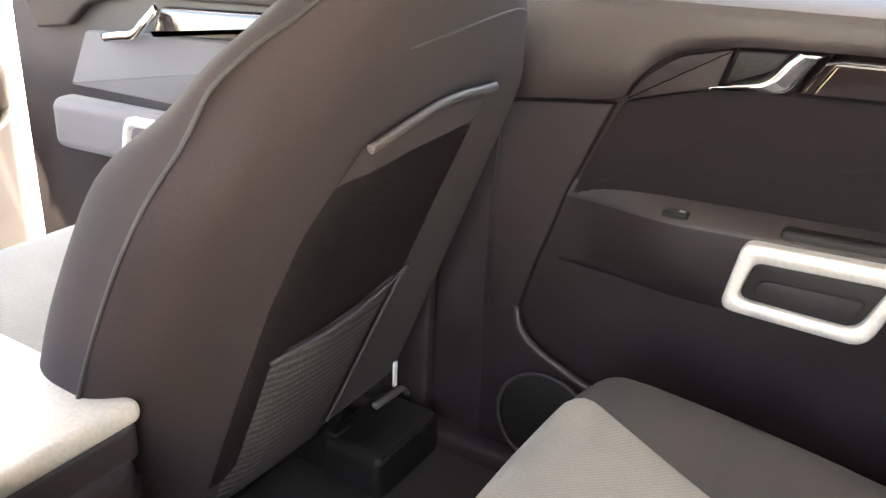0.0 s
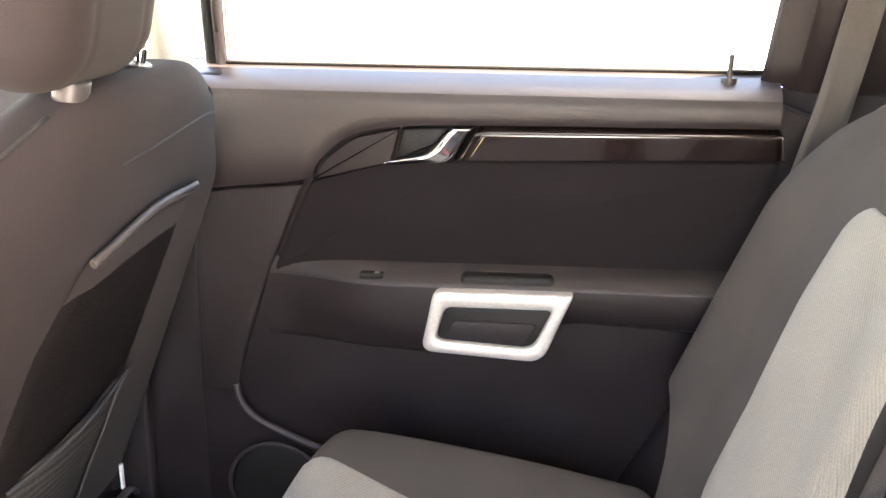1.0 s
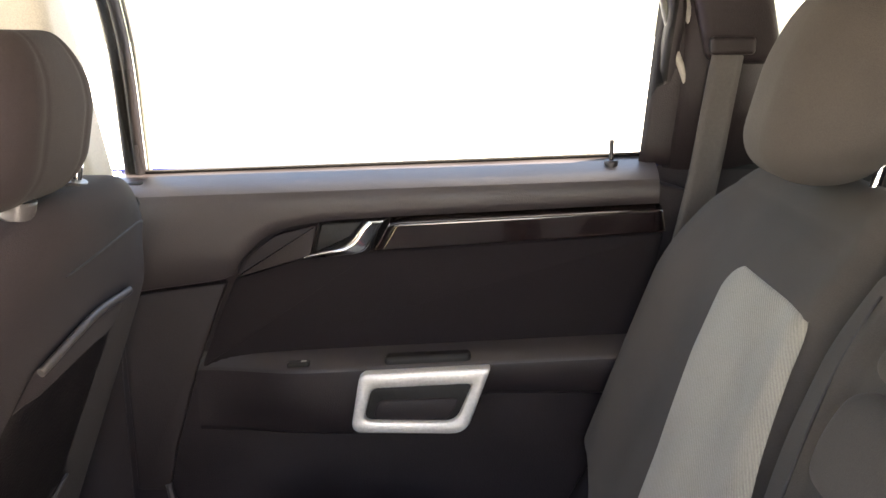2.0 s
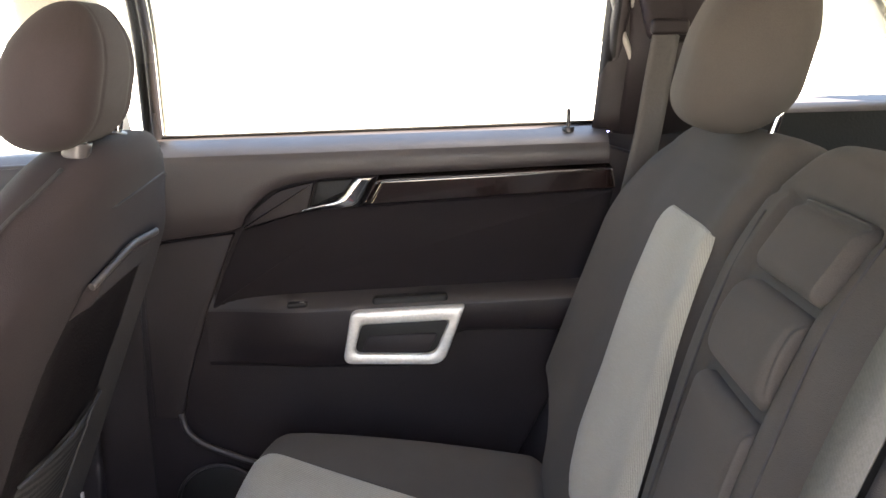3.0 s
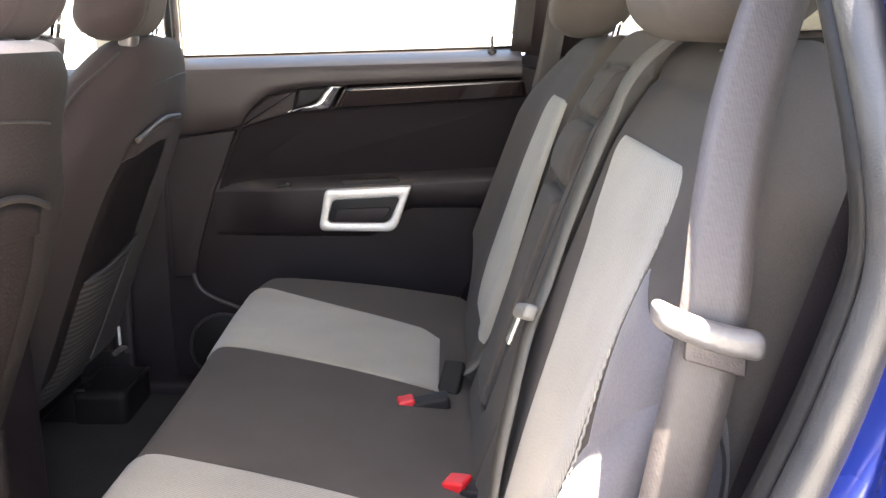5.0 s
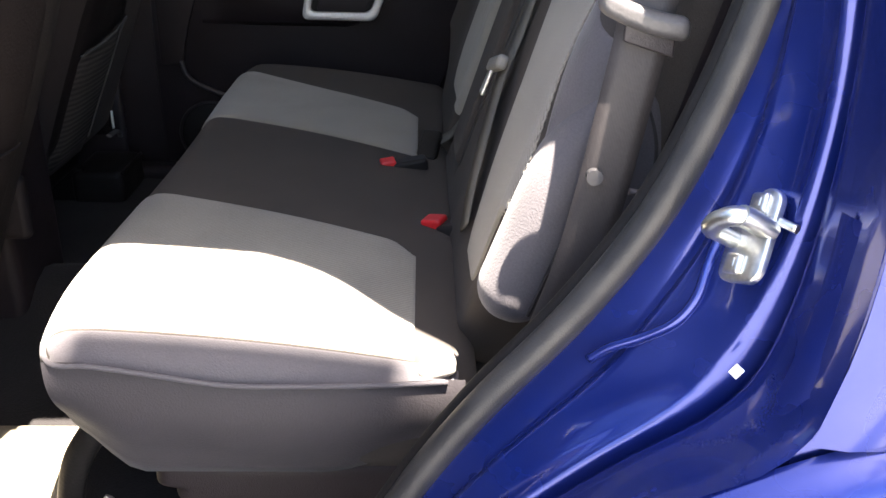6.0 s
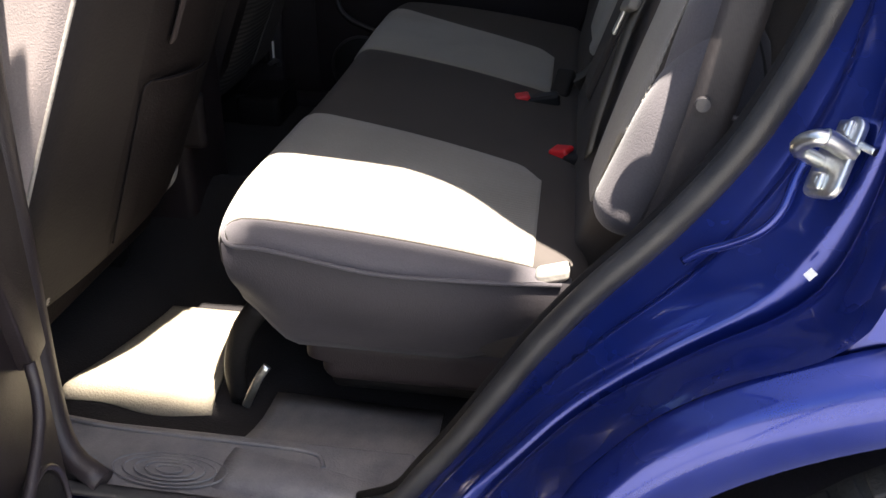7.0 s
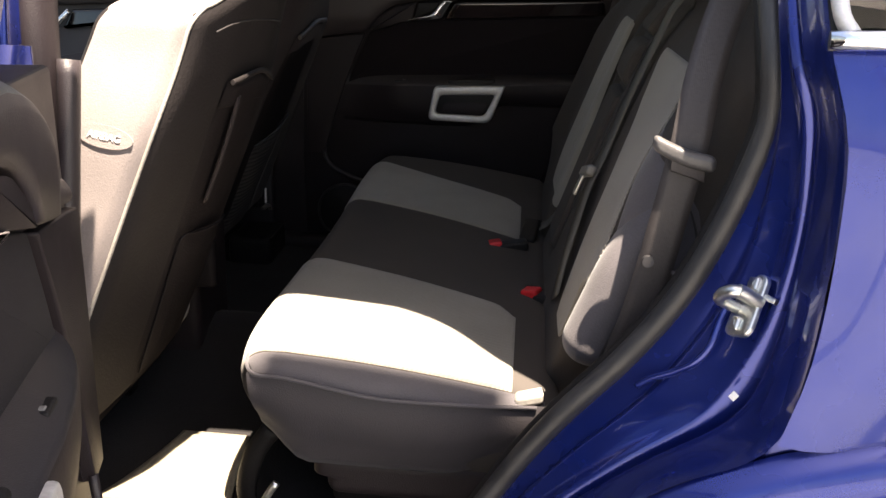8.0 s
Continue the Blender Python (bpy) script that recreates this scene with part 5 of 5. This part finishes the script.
    for x in xs:
        e = reach(x) if s < 0 else 0.12 + 0.88 * smoothstep(-0.242, -0.06, x)
        zt = 0.923 + (x + 0.23) * 0.052
        zb = 0.828 + 0.066 * smoothstep(0.10, 0.21, x)
        d = (0.052 if s < 0 else 0.042) * e
        arm.append([(x, 0.728, zt + 0.026), (x, 0.724 - 0.06 * d, zt + 0.024), (x, 0.724 - 0.2 * d, zt + 0.021), (x, 0.724 - 0.85 * d, zt + 0.004), (x, 0.7245 - 0.93 * d, zt + 0.0015), (x, 0.725 - 0.98 * d, zt - 0.002), (x, 0.725 - d, zt - 0.006),
                    (x, 0.726 - 0.97 * d, (zt + zb) / 2), (x, 0.726 - 0.80 * d, zb + 0.006), (x, 0.726 - 0.55 * d, zb - 0.002), (x, 0.730, zb - 0.010)])
    add("armrest", grid([r[5:] for r in arm]), "plastic", "dark moulded armrest")
    add("ledge", grid([r[:6] for r in arm]), "ledge", "smooth grey armrest ledge")
    outer = round_poly([(-0.003, 0.843), (0.167, 0.842), (0.203, 0.944), (0.013, 0.934)], [0.018, 0.022, 0.004, 0.012], 6)
    inner = round_poly([(0.017, 0.862), (0.152, 0.861), (0.177, 0.920), (0.030, 0.912)], [0.014, 0.016, 0.010, 0.010], 6)
    ring = []
    c = Vector((0.095, 0.892))
    for f, y in ((0.0, 0.70), (0.0, 0.670), (0.05, 0.667), (0.12, 0.666), (0.45, 0.6658), (0.86, 0.666), (0.93, 0.667), (1.0, 0.6705), (1.0, 0.712)):
        ring.append([(a.x + (b.x - a.x) * f, y, a.y + (b.y - a.y) * f) for a, b in zip(outer, inner)])
    add("pull_frame", grid(ring, close_v=True), "silver", "satin silver pull handle frame", smooth="auto")
    add("pull_cup", plate(round_poly([(0.014, 0.860), (0.155, 0.859), (0.179, 0.922), (0.027, 0.914)], 0.012), 0.6742, 0.71, 0.002), "black", smooth="auto")
    add("grip_pad", plate(round_poly([(0.030, 0.862), (0.140, 0.861), (0.160, 0.897), (0.038, 0.892)], 0.012), 0.6715, 0.70, 0.003), "plastic", smooth="auto")
    add("grip_well", pad((0.064, 0.016, 0.012), 0.007, lambda p: Vector((0.111 + p.x, 0.704 + p.y, 0.944 + p.z + 0.05 * p.x))), "black")
    sw = add("window_switch", pad((0.017, 0.010, 0.004), 0.003, lambda p: Vector((-0.080 + p.x, 0.700 + p.y, 0.9395 + p.z + 0.052 * p.x))), "black")
    add("switch_key", pad((0.004, 0.003, 0.0015), 0.0012, lambda p: Vector((-0.072 + p.x, 0.697 + p.y, 0.9435 + p.z))), "guide", parent=sw)
    # lower map pocket edge and loudspeaker
    add("pocket_edge", tube([(-0.297, 0.716, 0.735), (-0.288, 0.712, 0.705), (-0.262, 0.708, 0.682), (-0.21, 0.706, 0.660), (-0.147, 0.706, 0.638), (-0.05, 0.708, 0.61), (0.05, 0.712, 0.585)], 0.006, n=50, seg=8), "plastic_mid")
    sp = add("speaker_grille", plate([(-0.235 + 0.078 * math.cos(2 * math.pi * k / 36), 0.556 + 0.078 * math.sin(2 * math.pi * k / 36)) for k in range(36)], 0.716, 0.735, 0.006), "black", smooth="auto")
    add("speaker_ring", tube([(-0.235 + 0.08 * math.cos(a), 0.715, 0.556 + 0.08 * math.sin(a)) for a in [2 * math.pi * k / 24 for k in range(25)]], 0.0035, n=60, seg=6), "plastic_mid", parent=sp)
    # lock pin and its collar
    add("lock_collar", tube([(0.377, 0.742, 1.218), (0.377, 0.742, 1.233)], 0.0100, n=4), "plastic_mid")
    add("lock_pin", tube([(0.377, 0.742, 1.225), (0.377, 0.742, 1.248), (0.377, 0.742, 1.262)], 0.0034, n=6), "plastic_mid")
    # window frame and glass
    fr_front = [(-0.333, 0.775, 1.19), (-0.333, 0.768, 1.25), (-0.328, 0.735, 1.40), (-0.325, 0.66, 1.55)]
    add("window_frame", join(tube([(p[0] + 0.016, p[1], p[2]) for p in fr_front], 0.0085, n=20), tube([(p[0] - 0.002, p[1] + 0.006, p[2]) for p in fr_front], 0.009, n=20)), "plastic_mid", "dark window frame")
    add("frame_edge", tube([(p[0] + 0.028, p[1] + 0.004, p[2]) for p in fr_front], 0.0035, n=20), "piping")
    add("top_frame", tube([(-0.36, 0.66, 1.55), (-0.1, 0.635, 1.575), (0.18, 0.635, 1.58), (0.37, 0.660, 1.545), (0.447, 0.705, 1.47), (0.452, 0.74, 1.38), (0.444, 0.772, 1.25)], 0.014, n=60), "plastic_mid")
    if s > 0:
        add("corner_cap", pad((0.035, 0.015, 0.012), 0.008, lambda p: Vector((-0.335 + p.x, 0.745 + p.y, 1.192 + p.z + 0.1 * p.x))), "black")
    add("belt_seal", tube([(-0.315, 0.772, 1.2155), (0.06, 0.772, 1.2265), (0.435, 0.772, 1.2385)], 0.003, n=20), "black")
    add("window_pane", grid([[(x, 0.774 - 0.125 * f ** 1.4, 1.20 + (x + 0.3) * 0.04 + f * (0.355 - 0.07 * smoothstep(0.25, 0.45, x))) for x in [-0.34 + 0.79 * i / 10 for i in range(11)]] for f in (0, 0.5, 1.0)]), "glass")
    # outer skin
    sk = []
    for z, y in ((0.46, 0.90), (0.55, 0.935), (0.75, 0.945), (0.95, 0.942), (1.12, 0.93), (1.20, 0.905), (1.215, 0.80)):
        xr = 0.50 if z > 0.86 else 0.50 - (0.86 - z) * 0.62
        sk.append([(-0.40 + (xr + 0.40) * i / 12, y, z) for i in range(13)])
    add("outer_skin", grid(sk), "paint", "blue metallic outer skin", solid=0.004)
    if s < 0:
        add("edge_plate", grid([[(-0.375, 0.75, z), (-0.392, 0.80, z), (-0.40, 0.90, z)] for z in (0.48, 0.8, 1.0, 1.2)]), "paint", solid=0.004)
    door.matrix_basis = Matrix.Translation((place_x, s * place_y, 0 if s > 0 else -0.014)) @ Matrix.Rotation(radians(-turn), 4, "Z")
    return door


rear_door("rear_passenger_door", "closed dark-trimmed rear door with silver pull handle", 1, 0)
rear_door("rear_driver_side_door", "opened rear door with dark trim and silver pull handle", -1, 74.2)

# far front door, closed, beside the passenger seat
fd = thing("front_passenger_door", "closed dark-trimmed front door with chrome lever", "car door", (-0.9, 0.75, 0.4))
# panel, insert and armrest coloured paler than the rear door's, for windscreen light
part("panel", plate(round_poly([(-1.45, 0.45), (-0.455, 0.45), (-0.455, 1.16), (-1.45, 1.10)], 0.02), 0.727, 0.80, 0.006), "plastic_mid", fd, smooth="auto")
part("upper_trim", plate(round_poly([(-1.35, 1.01), (-1.26, 1.025), (-1.20, 1.07), (-1.10, 1.095), (-0.50, 1.13), (-0.50, 1.18), (-1.42, 1.13)], 0.008), 0.708, 0.735, 0.006), "plastic_mid", fd, smooth="auto")
part("window_ledge", grid([[(-1.42, 0.708, 1.125), (-0.50, 0.708, 1.175)], [(-1.42, 0.735, 1.14), (-0.50, 0.735, 1.19)], [(-1.42, 0.78, 1.142), (-0.50, 0.78, 1.192)]]), "plastic_mid", fd)
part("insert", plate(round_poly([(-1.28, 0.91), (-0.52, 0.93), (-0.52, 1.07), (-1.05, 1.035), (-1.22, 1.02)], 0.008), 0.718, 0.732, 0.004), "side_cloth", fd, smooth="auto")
part("trim_strip", plate(round_poly([(-1.03, 1.036), (-1.00, 1.088), (-0.52, 1.12), (-0.52, 1.075)], 0.004), 0.704, 0.732, 0.008), "gloss_dark", fd, smooth="auto")
part("release_lever", tube([(-1.15, 0.703, 1.018), (-1.10, 0.698, 1.028), (-1.06, 0.695, 1.036), (-1.03, 0.695, 1.06), (-1.005, 0.702, 1.085)], 0.009, n=24, flat=0.6), "chrome", fd)
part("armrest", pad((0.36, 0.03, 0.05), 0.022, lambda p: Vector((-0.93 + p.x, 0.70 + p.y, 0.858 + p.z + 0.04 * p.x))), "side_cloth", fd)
ring = []
outer = round_poly([(-1.09, 0.80), (-0.90, 0.81), (-0.87, 0.905), (-1.07, 0.895)], 0.018)
inner = round_poly([(-1.07, 0.815), (-0.92, 0.824), (-0.895, 0.885), (-1.055, 0.877)], 0.014)
for f, y in ((0.0, 0.69), (0.0, 0.668), (0.3, 0.660), (0.75, 0.661), (1.0, 0.672), (1.0, 0.70)):
    ring.append([(a.x + (b.x - a.x) * f, y, a.y + (b.y - a.y) * f) for a, b in zip(outer, inner)])
part("pull_frame", grid(ring, close_v=True), "silver", fd)
part("outer_skin", grid([[(-1.5, 0.90, 0.45), (-0.45, 0.90, 0.45)], [(-1.5, 0.945, 0.8), (-0.45, 0.945, 0.8)], [(-1.5, 0.90, 1.14), (-0.45, 0.91, 1.18)]]), "paint", fd, solid=0.006)
part("window_pane", grid([[(-1.42, 0.775, 1.13), (-0.47, 0.775, 1.18)], [(-1.0, 0.60, 1.50), (-0.47, 0.60, 1.57)]]), "clear_glass", fd)
fdn = thing("front_driver_door", "closed dark-trimmed front door beside the driver seat", "car door", (-0.9, -0.75, 0.4))
part("panel", plate(round_poly([(-1.45, 0.45), (-0.50, 0.45), (-0.49, 1.16), (-1.45, 1.10)], 0.02), 0.727, 0.80, 0.006, s=-1), "plastic", fdn, smooth="auto")
part("outer_skin", grid([[(-1.5, -0.90, 0.45), (-0.45, -0.90, 0.45)], [(-1.5, -0.945, 0.8), (-0.45, -0.945, 0.8)], [(-1.5, -0.90, 1.14), (-0.45, -0.91, 1.18)]]), "paint", fdn, solid=0.006)
